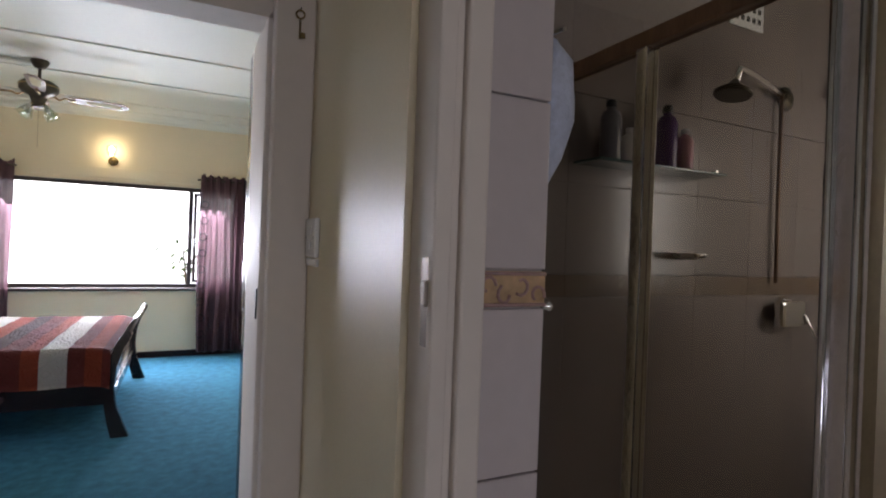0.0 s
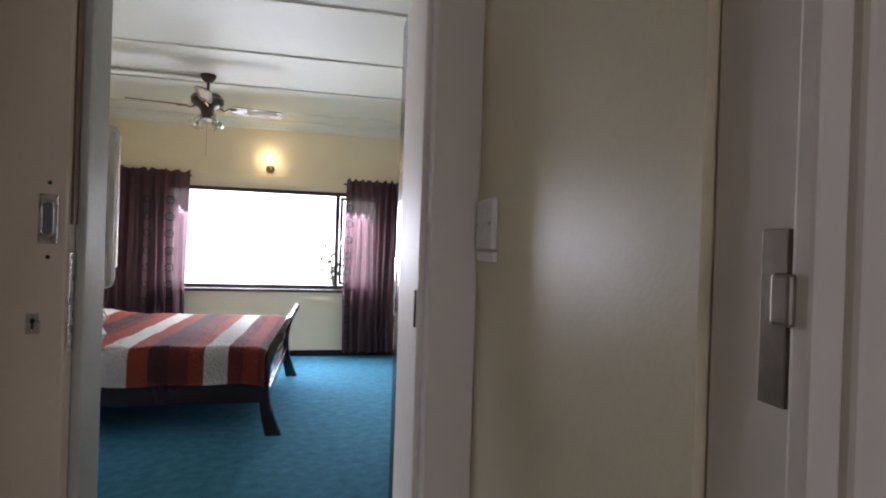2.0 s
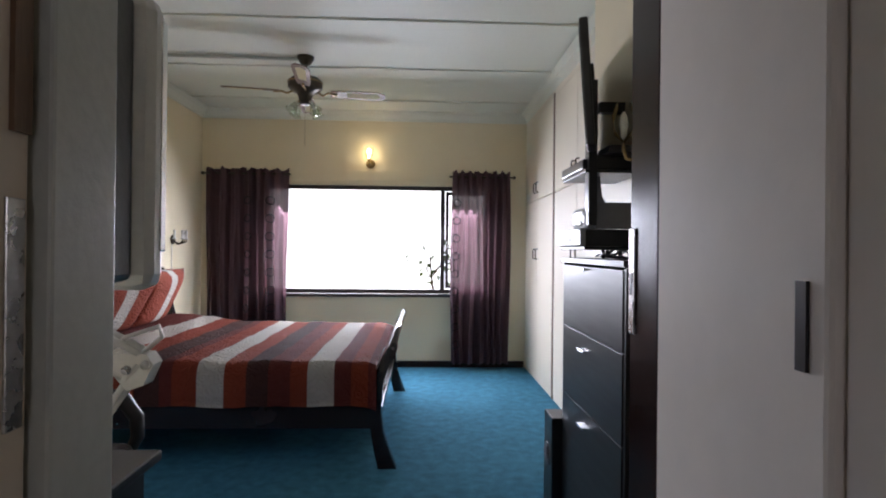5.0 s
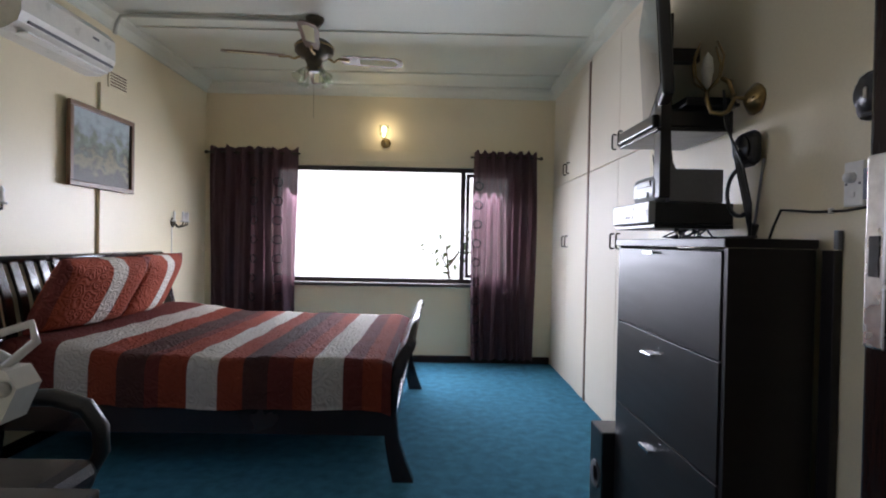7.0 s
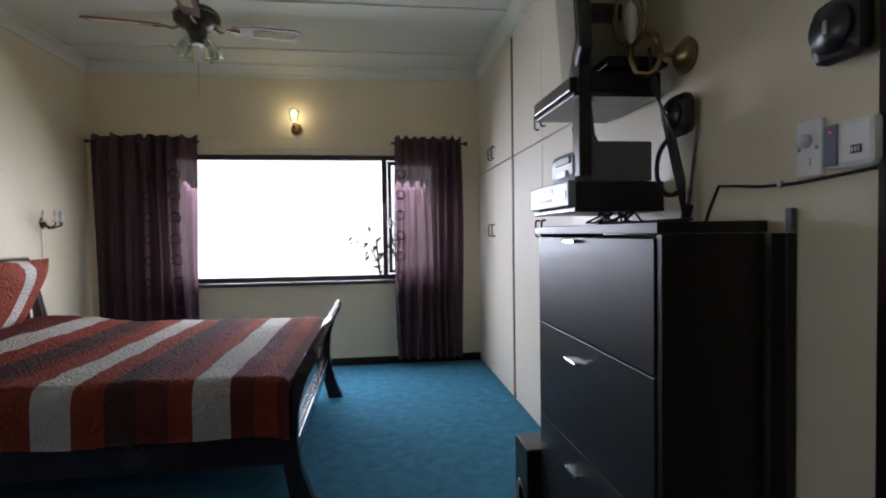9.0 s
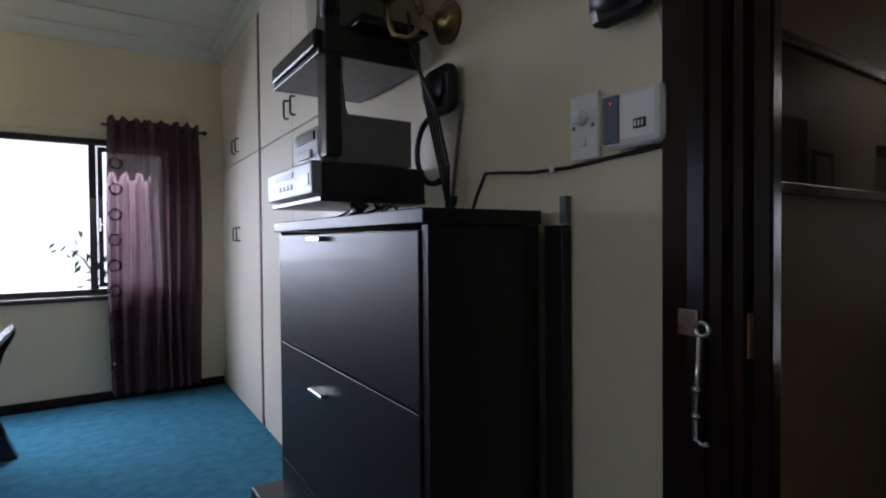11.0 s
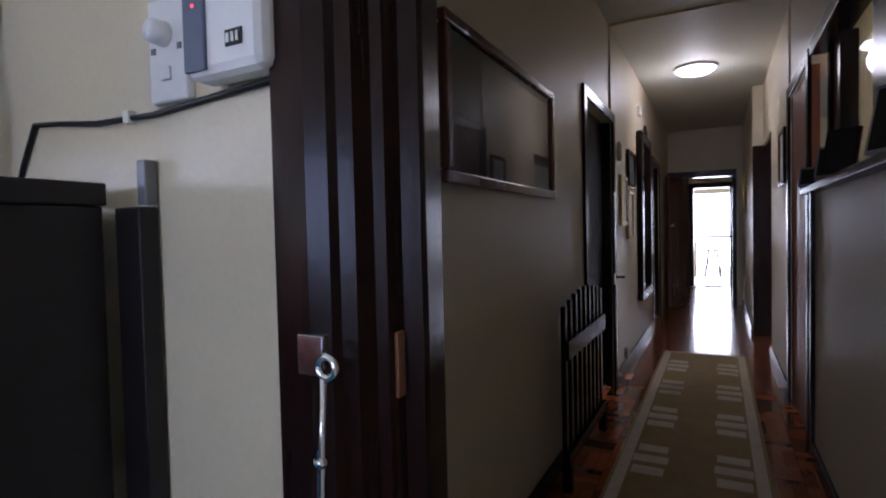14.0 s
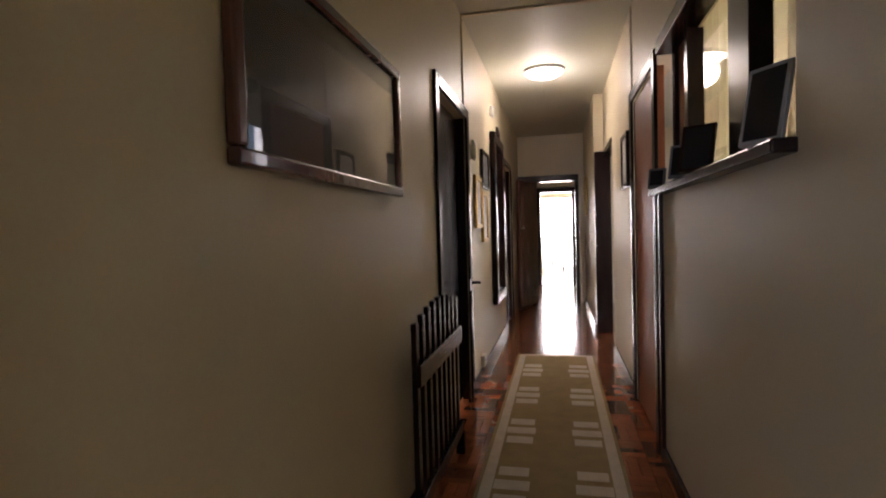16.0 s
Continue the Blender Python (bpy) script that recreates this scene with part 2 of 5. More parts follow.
_m2 = _n.new("ShaderNodeMixShader")
_m2.inputs[0].default_value = 0.03
_l.new(_m.outputs[0], _m2.inputs[1])
_l.new(_tr.outputs[0], _m2.inputs[2])
_l.new(_m2.outputs[0], _n["Material Output"].inputs[0])
RING = material("plum_ring_applique", (0.022, 0.010, 0.015), 0.7, vary=0.2)

WHITE_BAND, RUST, DARKBROWN, WINE = (0.62, 0.58, 0.52), (0.30, 0.060, 0.030), (0.085, 0.038, 0.032), (0.17, 0.040, 0.032)
QUILT = striped("striped_quilt", 0, [-1.46, -1.29, -1.15, -1.01, -0.93, -0.795, -0.63, -0.50, -0.37, -0.25, -0.145, 0.02, 0.12, 0.21],
                [WINE, WHITE_BAND, RUST, DARKBROWN, WINE, RUST, WHITE_BAND, RUST, DARKBROWN, WINE, RUST, WHITE_BAND, WINE, RUST, WINE])
PILLOW = striped("striped_pillow", 1, [-0.30, -0.02, 0.10, 0.27], [WINE, RUST, WHITE_BAND, RUST, WINE])

# painted landscape for the picture over the bed
PAINTING = material("landscape_paint", (0.2, 0.2, 0.13), 0.5, vary=0.5, scale=9, bump=0.3)
_n, _l = PAINTING.node_tree.nodes, PAINTING.node_tree.links
_tc, _sp, _rp, _no, _ad = (_n.new(k) for k in ("ShaderNodeTexCoord", "ShaderNodeSeparateXYZ", "ShaderNodeValToRGB", "ShaderNodeTexNoise", "ShaderNodeMath"))
_no.inputs["Scale"].default_value, _no.inputs["Detail"].default_value = 7, 5
_l.new(_tc.outputs["Generated"], _sp.inputs[0])
_l.new(_tc.outputs["Generated"], _no.inputs["Vector"])
_ad.operation = "MULTIPLY_ADD"
_l.new(_no.outputs["Fac"], _ad.inputs[0])
_ad.inputs[1].default_value = 0.9
_sb = _n.new("ShaderNodeMath")
_sb.inputs[1].default_value = -0.45
_l.new(_sp.outputs[2], _sb.inputs[0])
_l.new(_sb.outputs[0], _ad.inputs[2])
_e = _rp.color_ramp.elements
_e[0].position, _e[0].color = 0.15, (0.045, 0.038, 0.018, 1)
_e[1].position, _e[1].color = 0.95, (0.36, 0.42, 0.43, 1)
for _p, _c in ((0.32, (0.20, 0.17, 0.08)), (0.45, (0.05, 0.056, 0.03)), (0.6, (0.14, 0.165, 0.11)), (0.75, (0.25, 0.30, 0.31))):
    _k = _e.new(_p)
    _k.color = (*_c, 1)
_l.new(_ad.outputs[0], _rp.inputs[0])
_l.new(_rp.outputs[0], _n["Principled BSDF"].inputs["Base Color"])

# ---- mesh helpers ----


def add_box(bm, x0, x1, y0, y1, z0, z1, bevel=0.0, m=None):
    r = bmesh.ops.create_cube(bm, size=1)
    vs = r["verts"]
    for v in vs:
        v.co = Vector(((x0 + x1) / 2 + v.co.x * (x1 - x0), (y0 + y1) / 2 + v.co.y * (y1 - y0), (z0 + z1) / 2 + v.co.z * (z1 - z0)))
    if m:
        bmesh.ops.transform(bm, matrix=m, verts=vs)
    if bevel:
        es = list({e for v in vs for e in v.link_edges})
        bmesh.ops.bevel(bm, geom=es, offset=bevel, segments=2, affect="EDGES", profile=0.5)
    return bm


def box_bm(*a, bevel=0.0, m=None):
    return add_box(bmesh.new(), *a, bevel=bevel, m=m)


def add_tube(bm, pts, r, n=8, cap=True):
    """A round bar along points; r a number or one for each point."""
    pts = [Vector(p) for p in pts]
    rs = r if isinstance(r, (list, tuple)) else [r] * len(pts)
    rings = []
    for i, p in enumerate(pts):
        d = (pts[min(i + 1, len(pts) - 1)] - pts[max(i - 1, 0)]).normalized()
        q = d.to_track_quat("Z", "Y").to_matrix()
        rings.append([bm.verts.new(p + q @ Vector((math.cos(2 * math.pi * k / n) * rs[i], math.sin(2 * math.pi * k / n) * rs[i], 0))) for k in range(n)])
    for a, b in zip(rings, rings[1:]):
        qa = min(range(n), key=lambda s: sum((a[k].co - b[(k + s) % n].co).length for k in range(n)))
        for k in range(n):
            f = bm.faces.new((a[k], a[(k + 1) % n], b[(k + 1 + qa) % n], b[(k + qa) % n]))
            f.smooth = True
    if cap:
        bm.faces.new(rings[0][::-1])
        bm.faces.new(rings[-1])
    return bm


def tube_bm(pts, r, n=8):
    return add_tube(bmesh.new(), pts, r, n)


def add_lathe(bm, profile, m, n=20):
    """Profile rows (radius, height) turned about the local z axis, then placed by m."""
    rings = [[bm.verts.new(m @ Vector((r * math.cos(2 * math.pi * k / n), r * math.sin(2 * math.pi * k / n), z))) for k in range(n)] for r, z in profile]
    for a, b in zip(rings, rings[1:]):
        for k in range(n):
            bm.faces.new((a[k], a[(k + 1) % n], b[(k + 1) % n], b[k])).smooth = True
    if profile[0][0] > 0.001:
        bm.faces.new(rings[0][::-1])
    if profile[-1][0] > 0.001:
        bm.faces.new(rings[-1])
    return bm


def lathe_bm(profile, m, n=20):
    return add_lathe(bmesh.new(), profile, m, n)


def add_outline(bm, pts, axis, a, b):
    """A flat outline (pairs in the other two axes) pushed from a to b along axis."""
    def place(p, v):
        c = list(p)
        c.insert(axis, v)
        return Vector(c)
    lo, hi = [bm.verts.new(place(p, a)) for p in pts], [bm.verts.new(place(p, b)) for p in pts]
    k = len(pts)
    bm.faces.new(lo)
    bm.faces.new(hi[::-1])
    for i in range(k):
        bm.faces.new((lo[i], hi[i], hi[(i + 1) % k], lo[(i + 1) % k]))
    bmesh.ops.recalc_face_normals(bm, faces=bm.faces[:])
    return bm


def outline_bm(pts, axis, a, b):
    return add_outline(bmesh.new(), pts, axis, a, b)


def arc(cx, cy, r, a0, a1, n):
    return [(cx + r * math.cos(radians(a0 + (a1 - a0) * i / n)), cy + r * math.sin(radians(a0 + (a1 - a0) * i / n))) for i in range(n + 1)]


def part(name, bm, mat, parent=None, label=""):
    me = bpy.data.meshes.new(name)
    bmesh.ops.recalc_face_normals(bm, faces=bm.faces[:])
    bm.to_mesh(me)
    bm.free()
    me.materials.append(mat)
    ob = new(name, me)
    if parent:
        ob.parent = parent
        ob.matrix_parent_inverse = parent.matrix_basis.inverted()
    if label:
        ob["label"] = label
    return ob


def thing(name, label, category, at=(0, 0, 0), group=""):
    ob = new(name)
    ob.empty_display_size = 0.05
    ob.matrix_basis = Matrix.Translation(at)
    return tagged(ob, label, category, group)


def structure(name, bm, mat, label=""):
    return tagged(part(name, bm, mat), label, kind="structure")

# ---- structure ----
W, E, N, CZ, HZ = -1.92, 1.49, 8.055, 2.87, 2.76
structure("floor_bedroom", add_box(box_bm(W - 0.2, 1.55, 2.5, 4.9, -0.1, 0.0), W - 0.2, 2.45, 4.9, N + 0.2, -0.1, 0.0), CARPET, "blue-green carpet of the bedroom")
structure("floor_bathroom", box_bm(-1.2, 3.5, -1.0, 2.5, -0.1, -0.004), PALETILE, "pale tiled bathroom floor")
structure("floor_hall", box_bm(1.624, 13.2, 1.0, 4.5, -0.1, -0.012), PARQUET, "dark base under the parquet")
structure("floor_veranda", box_bm(13.2, 19.0, 0.5, 6.4, -0.1, 0.005), PALETILE, "bright pale floor of the veranda")
# walls of the bedroom
ww = bmesh.new()
add_box(ww, W - 0.2, W, 4.4, N + 0.2, 0, CZ)
add_box(ww, W - 0.2, W, 2.5, 3.1, 0, CZ)
add_box(ww, W - 0.2, W, 3.1, 4.4, 0, 0.85)
add_box(ww, W - 0.2, W, 3.1, 4.4, 1.90, CZ)
structure("wall_west", ww, CREAM, "pale yellow bedroom wall")
w4 = structure("window_4", box_bm(W - 0.12, W - 0.06, 3.1, 4.4, 0.85, 0.90), ALU, "side window beside the desk")
part("window_frame", add_box(box_bm(W - 0.12, W - 0.06, 3.1, 4.4, 1.85, 1.90), W - 0.12, W - 0.06, 3.72, 3.78, 0.90, 1.85), ALU, w4)
nb = bmesh.new()
WX0, WX1, WZ0, WZ1 = -1.24, 1.34, 0.83, 2.05
add_box(nb, W, WX0, N, N + 0.2, 0, CZ)
add_box(nb, WX1, 2.45, N, N + 0.2, 0, CZ)
add_box(nb, WX0, WX1, N, N + 0.2, 0, WZ0)
add_box(nb, WX0, WX1, N, N + 0.2, WZ1, CZ)
structure("wall_north", nb, CREAM, "pale yellow wall round the wide window")
eb = bmesh.new()
add_box(eb, E, 1.62, 3.612, 5.0, 0, CZ)
add_box(eb, E, 1.62, 2.4, 3.612, 2.10, CZ)
add_box(eb, E, 1.62, 2.4, 2.70, 0, 2.10)
structure("wall_east", eb, CREAM, "pale wall with the doorway to the hall")
sb = bmesh.new()
add_box(sb, W, 0.13, 2.60, 2.70, 0, CZ)
add_box(sb, 0.13, 0.93, 2.60, 2.70, 2.12, CZ)
add_box(sb, 1.045, 1.20, 1.74, 3.035, 0, CZ)
add_box(sb, 1.20, E, 2.34, 2.50, 0, CZ)
structure("wall_south", sb, CREAM, "partition between bedroom and bathroom")
structure("ceiling_bedroom", box_bm(W - 0.2, 2.5, 2.3, N + 0.2, CZ, CZ + 0.12), CEIL, "off-white board ceiling")
structure("wall_wardrobe_side", add_box(box_bm(2.31, 2.45, 4.9, N, 0, CZ), 1.62, 2.31, 4.9, 5.0, 0, CZ), CREAM)
# bathroom walls
bb = bmesh.new()
add_box(bb, -1.2, -1.08, -1.0, 2.5, 0, CZ)
add_box(bb, -1.2, 3.5, -1.0, -0.88, 0, 1.25)
add_box(bb, -1.2, 3.5, -1.0, -0.88, 1.95, CZ)
add_box(bb, -1.2, 0.3, -1.0, -0.88, 1.25, 1.95)
add_box(bb, 1.2, 3.5, -1.0, -0.88, 1.25, 1.95)
add_box(bb, -1.08, 0.20, 1.60, 1.74, 0, CZ)
add_box(bb, 0.20, 1.07, 1.60, 1.74, 2.16, CZ)
add_box(bb, -0.10, 0.02, 1.74, 2.60, 0, CZ)
add_box(bb, 3.38, 3.5, -0.88, 2.34, 0, CZ)
structure("wall_bathroom", bb, GLOSSCREAM, "glossy cream bathroom walls")
structure("wall_shower", box_bm(1.20, 3.38, 2.30, 2.34, 0, CZ), SHOWERTILE, "tiled back wall of the shower, dimness put into its tile colour")
structure("wall_pillar", box_bm(1.146, 1.297, 1.692, 1.735, 0, CZ), GROUT, "tiled pillar beside the bathroom door")
structure("ceiling_bathroom", box_bm(-1.2, 3.5, -1.0, 2.3, CZ - 0.2, CZ - 0.1), CEIL)

# bathroom window behind the walk
bw = structure("window_2", box_bm(0.3, 1.2, -0.96, -0.92, 1.25, 1.29), GLOSSCREAM, "small white-framed bathroom window")
part("window_frame", add_box(box_bm(0.3, 1.2, -0.96, -0.92, 1.91, 1.95), 0.72, 0.78, -0.96, -0.92, 1.29, 1.91), GLOSSCREAM, bw)
pn = part("pane", box_bm(0.3, 1.2, -0.945, -0.94, 1.29, 1.91), PANE, bw)
pn.visible_shadow = False

# hall walls
HL, HR = 3.995, 2.825
hb = bmesh.new()
add_box(hb, 1.62, 4.43, HL, HL + 0.15, 0, HZ)
add_box(hb, 4.43, 5.35, HL, HL + 0.15, 2.04, HZ)
add_box(hb, 5.35, 8.12, HL, HL + 0.15, 0, HZ)
add_box(hb, 8.12, 8.95, HL, HL + 0.15, 2.04, HZ)
add_box(hb, 8.95, 10.55, HL, HL + 0.15, 0, HZ)
add_box(hb, 1.62, 1.64, 3.614, HL, 0, HZ)
structure("wall_hall_north", hb, HALLWALL, "dim cream wall of the hall")
hb = bmesh.new()
add_box(hb, 1.62, 2.88, HR - 0.15, HR, 0, HZ)
add_box(hb, 2.88, 4.42, HR - 0.15, HR, 0, 1.39)
add_box(hb, 2.88, 5.50, HR - 0.15, HR, 2.16, HZ)
add_box(hb, 5.50, 6.95, HR - 0.15, HR, 0, HZ)
add_box(hb, 6.95, 7.93, HR - 0.15, HR, 2.1, HZ)
add_box(hb, 7.93, 10.55, 2.77, 2.93, 0, HZ)
structure("wall_hall_south", hb, HALLWALL, "dim cream wall of the hall with an inside window")
structure("wall_side_passage", box_bm(6.80, 8.1, 1.5, 1.6, 0, HZ), HALLWALL)
structure("wall_side_room", box_bm(1.62, 6.8, 1.2, 1.3, 0, HZ), HALLWALL)
hb = bmesh.new()
add_box(hb, 10.45, 10.55, 3.78, HL, 0, HZ)
add_box(hb, 10.45, 10.55, 3, 3.78, 2.05, HZ)
structure("wall_hall_end", hb, HALLWALL, "wall over the door at the end of the hall")
hb = bmesh.new()
add_box(hb, 13.1, 13.25, 3.88, 4.48, 0, HZ)
add_box(hb, 13.1, 13.25, 1.38, 3.04, 0, HZ)
add_box(hb, 13.1, 13.25, 3.04, 3.88, 2.08, HZ)
add_box(hb, 10.55, 13.1, 4.38, 4.48, 0, HZ)
add_box(hb, 10.55, 13.1, 1.38, 1.48, 0, HZ)
add_box(hb, 10.45, 10.55, 1.38, 3, 0, HZ)
structure("wall_front_room", hb, HALLWALL, "walls of the room beyond the hall")
hb = bmesh.new()
add_box(hb, 18.0, 18.1, 4, 6.38, 0, HZ)
add_box(hb, 18.0, 18.1, 0.88, 2.88, 0, HZ)
add_box(hb, 18.0, 18.1, 2.88, 4, 2.15, HZ)
add_box(hb, 13.25, 18.1, 6.28, 6.38, 0, HZ)
add_box(hb, 13.25, 18.1, 0.88, 0.98, 0, HZ)
structure("wall_veranda", hb, HALLWALL, "sunlit cream walls of the veranda")
structure("ceiling_hall", box_bm(1.62, 18.2, 0.5, 6.4, HZ, HZ + 0.1), CEIL, "white hall ceiling")

# ceiling battens and cornice
for yy in (3.72, 4.68, 5.66, 6.61, 7.57):
    structure("trim_batten", box_bm(W + 0.08, 1.69, yy - 0.022, yy + 0.022, CZ - 0.012, CZ, bevel=0.003), CEIL, "flat batten over a ceiling board joint")


def cornice(name, run, at, side, axis):
    """A coved cornice: quarter hollow, 9 cm each way."""
    prof = [(0, 0), (0.09, 0), (0.085, -0.015), (0.045, -0.035), (0.02, -0.07), (0.014, -0.095), (0, -0.10)]
    pts = [(at + side * a, CZ + b) for a, b in prof]
    structure(name, outline_bm(pts, axis, *run), CEIL, "coved plaster cornice")


cornice("trim_cornice_west", (2.85, N), W, 1, 1)
cornice("trim_cornice_east", (5.0, N), 1.72, -1, 1)
cornice("trim_cornice_door_wall", (3.05, 5.0), E, -1, 1)
cornice("trim_cornice_north", (W, 1.71), N, -1, 0)
for nm, a in (("baseboard_north", (W, 1.70, N - 0.018, N, 0, 0.075)), ("baseboard_west", (W, W + 0.018, 2.9, N - 0.02, 0, 0.075)),
              ("baseboard_hall_north", (5.43, 8.04, HL - 0.02, HL, 0, 0.09)), ("baseboard_hall_near", (1.65, 4.35, HL - 0.02, HL, 0, 0.09)),
              ("baseboard_hall_south", (1.65, 4.43, HR, HR + 0.02, 0, 0.09)), ("baseboard_hall_mid", (5.55, 6.93, HR, HR + 0.02, 0, 0.09)),
              ("baseboard_hall_far", (7.97, 10.44, 2.93, 2.95, 0, 0.09))):
    structure(nm, box_bm(*a, bevel=0.005), DARKWOOD, "dark varnished skirting board")
# seam strips across the hall
structure("trim_hall_seam", add_box(add_box(box_bm(5.28, 5.31, HR, HL, HZ - 0.012, HZ), 5.28, 5.31, HL - 0.012, HL, 2.13, HZ - 0.012), 5.455, 5.485, HR, HR + 0.012, 0.1, HZ - 0.012), HALLWALL, "thin cover strip across hall walls and ceiling")

# bedroom window
win = structure("window_1", box_bm(WX0, WX1, N + 0.06, N + 0.12, WZ0, WZ0 + 0.045, bevel=0.004), ALU, "wide window with dark frame, bright daylight outside")
fb = bmesh.new()
add_box(fb, WX0, WX1, N + 0.06, N + 0.12, WZ1 - 0.045, WZ1, 0.004)
for xx in (WX0, WX1 - 0.05, 0.742):
    add_box(fb, xx, xx + 0.05, N + 0.06, N + 0.12, WZ0 + 0.045, WZ1 - 0.045, 0.004)
part("window_frame", fb, ALU, win)
sash = part("sash", add_box(add_box(add_box(box_bm(0.80, 0.835, N + 0.05, N + 0.09, WZ0 + 0.06, WZ1 - 0.06), 1.25, 1.285, N + 0.05, N + 0.09, WZ0 + 0.06, WZ1 - 0.06), 0.835, 1.25, N + 0.05, N + 0.09, WZ1 - 0.095, WZ1 - 0.06), 0.835, 1.25, N + 0.05, N + 0.09, WZ0 + 0.06, WZ0 + 0.095), ALU, win)
part("window_latch", add_box(box_bm(0.805, 0.82, N + 0.03, N + 0.05, 1.33, 1.43), 0.805, 0.885, N + 0.02, N + 0.035, 1.37, 1.385), CHROME, sash)
for a, b in ((WX0 + 0.05, 0.742), (0.835, 1.25)):
    p = part("pane", box_bm(a, b, N + 0.085, N + 0.089, WZ0 + 0.045, WZ1 - 0.045), PANE, win)
    p.visible_shadow = False
part("window_sill", box_bm(WX0 - 0.05, WX1 + 0.05, N - 0.05, N + 0.06, WZ0 - 0.035, WZ0, bevel=0.006), ALU, win, "dark window sill")
structure("trim_pelmet_board", box_bm(-1.86, 1.56, N - 0.02, N, 2.09, 2.21, bevel=0.004), CREAM, "painted board over the window for the curtain rail")

# doorway between bathroom lobby and bedroom
dj = structure("door_1", box_bm(0.93, 1.045, 2.50, 2.56, 0, 2.16, bevel=0.006), GLOSSCREAM, "cream painted doorway with a sliding door")
part("jamb", box_bm(0.915, 1.045, 2.56, 2.922, 0, 2.12, bevel=0.006), GLOSSCREAM, dj)
part("strike_slot", box_bm(0.911, 0.916, 2.585, 2.60, 1.20, 1.29), BLACKPLASTIC, dj)
dk = part("dark_jamb", box_bm(0.917, 1.045, 2.922, 3.04, 0, 2.12, bevel=0.005), DARKWOOD, dj, "dark varnished jamb on the bedroom side")
part("strike_plate", box_bm(0.913, 0.918, 3.012, 3.036, 1.17, 1.36, bevel=0.002), NICKEL, dk)
part("latch_hole", box_bm(0.9122, 0.9135, 3.018, 3.030, 1.24, 1.28), BLACKPLASTIC, dk)
part("head", box_bm(0.13, 0.93, 2.56, 2.70, 2.10, 2.16), GLOSSCREAM, dj)
part("reveal", box_bm(0.13, 0.182, 2.598, 2.704, 0, 2.10, bevel=0.004), GREYPAINT, dj, "worn grey-green painted reveal")
leaf = tagged(thing("sliding_door", "cream sliding door half open with a flush nickel pull", "door"))
sl = part("leaf", box_bm(-0.72, 0.165, 2.552, 2.592, 0.01, 2.10, bevel=0.004), DOORCREAM, leaf)
PX, PZ = 0.131, 1.43
plate = part("pull_plate", box_bm(PX - 0.019, PX + 0.019, 2.548, 2.552, PZ - 0.052, PZ + 0.052, bevel=0.002), NICKEL, leaf, "scratched nickel pull plate")
rim = bmesh.new()
add_tube(rim, [(x, 2.547, z) for x, z in arc(PX, PZ + 0.026, 0.011, 0, 180, 8) + arc(PX, PZ - 0.026, 0.011, 180, 360, 8)] + [(PX + 0.011, 2.547, PZ + 0.026)], 0.0025, 6, False)
part("pull_rim", rim, NICKEL, plate)
part("pull_cup", outline_bm(arc(PX, PZ + 0.026, 0.0095, 0, 180, 8) + arc(PX, PZ - 0.026, 0.0095, 180, 360, 8), 1, 2.5470, 2.5478), GREYPLASTIC, plate)
for zz in (PZ + 0.075, PZ - 0.08):
    part("screw", lathe_bm([(0.0045, 0), (0.004, 0.002), (0.0, 0.0025)], pose(PX, 2.552, zz, 90, 0, 0), 10), BRONZE, leaf)
esc = part("keyhole_plate", box_bm(0.095, 0.121, 2.549, 2.552, 1.19, 1.232, bevel=0.001), NICKEL, leaf)
part("keyhole", add_box(lathe_bm([(0.005, 0), (0.005, 0.0006)], pose(0.108, 2.549, 1.217, 90, 0, 0), 12), 0.1058, 0.1102, 2.5482, 2.549, 1.200, 1.215), BLACKPLASTIC, esc)
part("lock_forend", box_bm(0.165, 0.168, 2.562, 2.584, 1.15, 1.36, bevel=0.001), NICKEL, leaf, "chipped nickel lock edge plate")
part("edge_strip", box_bm(0.165, 0.170, 2.566, 2.588, 1.42, 2.08), BROWNSTRIP, leaf, "bare brown edge where paint has worn")

# bathroom door frame, tiled pillar
bf = structure("door_2", box_bm(1.099, 1.144, 1.63, 1.692, 0, 2.2, bevel=0.006), GLOSSCREAM, "white painted bathroom door frame")
part("stop", box_bm(1.047, 1.077, 1.622, 1.642, 0, 2.16, bevel=0.004), GLOSSCREAM, bf)
part("lining", box_bm(1.057, 1.098, 1.642, 1.738, 0, 2.16, bevel=0.004), GLOSSCREAM, bf)
TARNISHED = material("tarnished_steel", (0.24, 0.20, 0.16), 0.42, metal=0.6, vary=0.2, scale=30)
kp = part("strike_plate", box_bm(1.053, 1.058, 1.650, 1.676, 1.28, 1.42, bevel=0.001), TARNISHED, bf, "dark worn strike plate")
part("latch_lip", box_bm(1.041, 1.055, 1.636, 1.655, 1.345, 1.385, bevel=0.003), TARNISHED, kp)
part("head", box_bm(0.137, 1.102, 1.56, 1.62, 2.2, 2.27, bevel=0.006), GLOSSCREAM, bf)

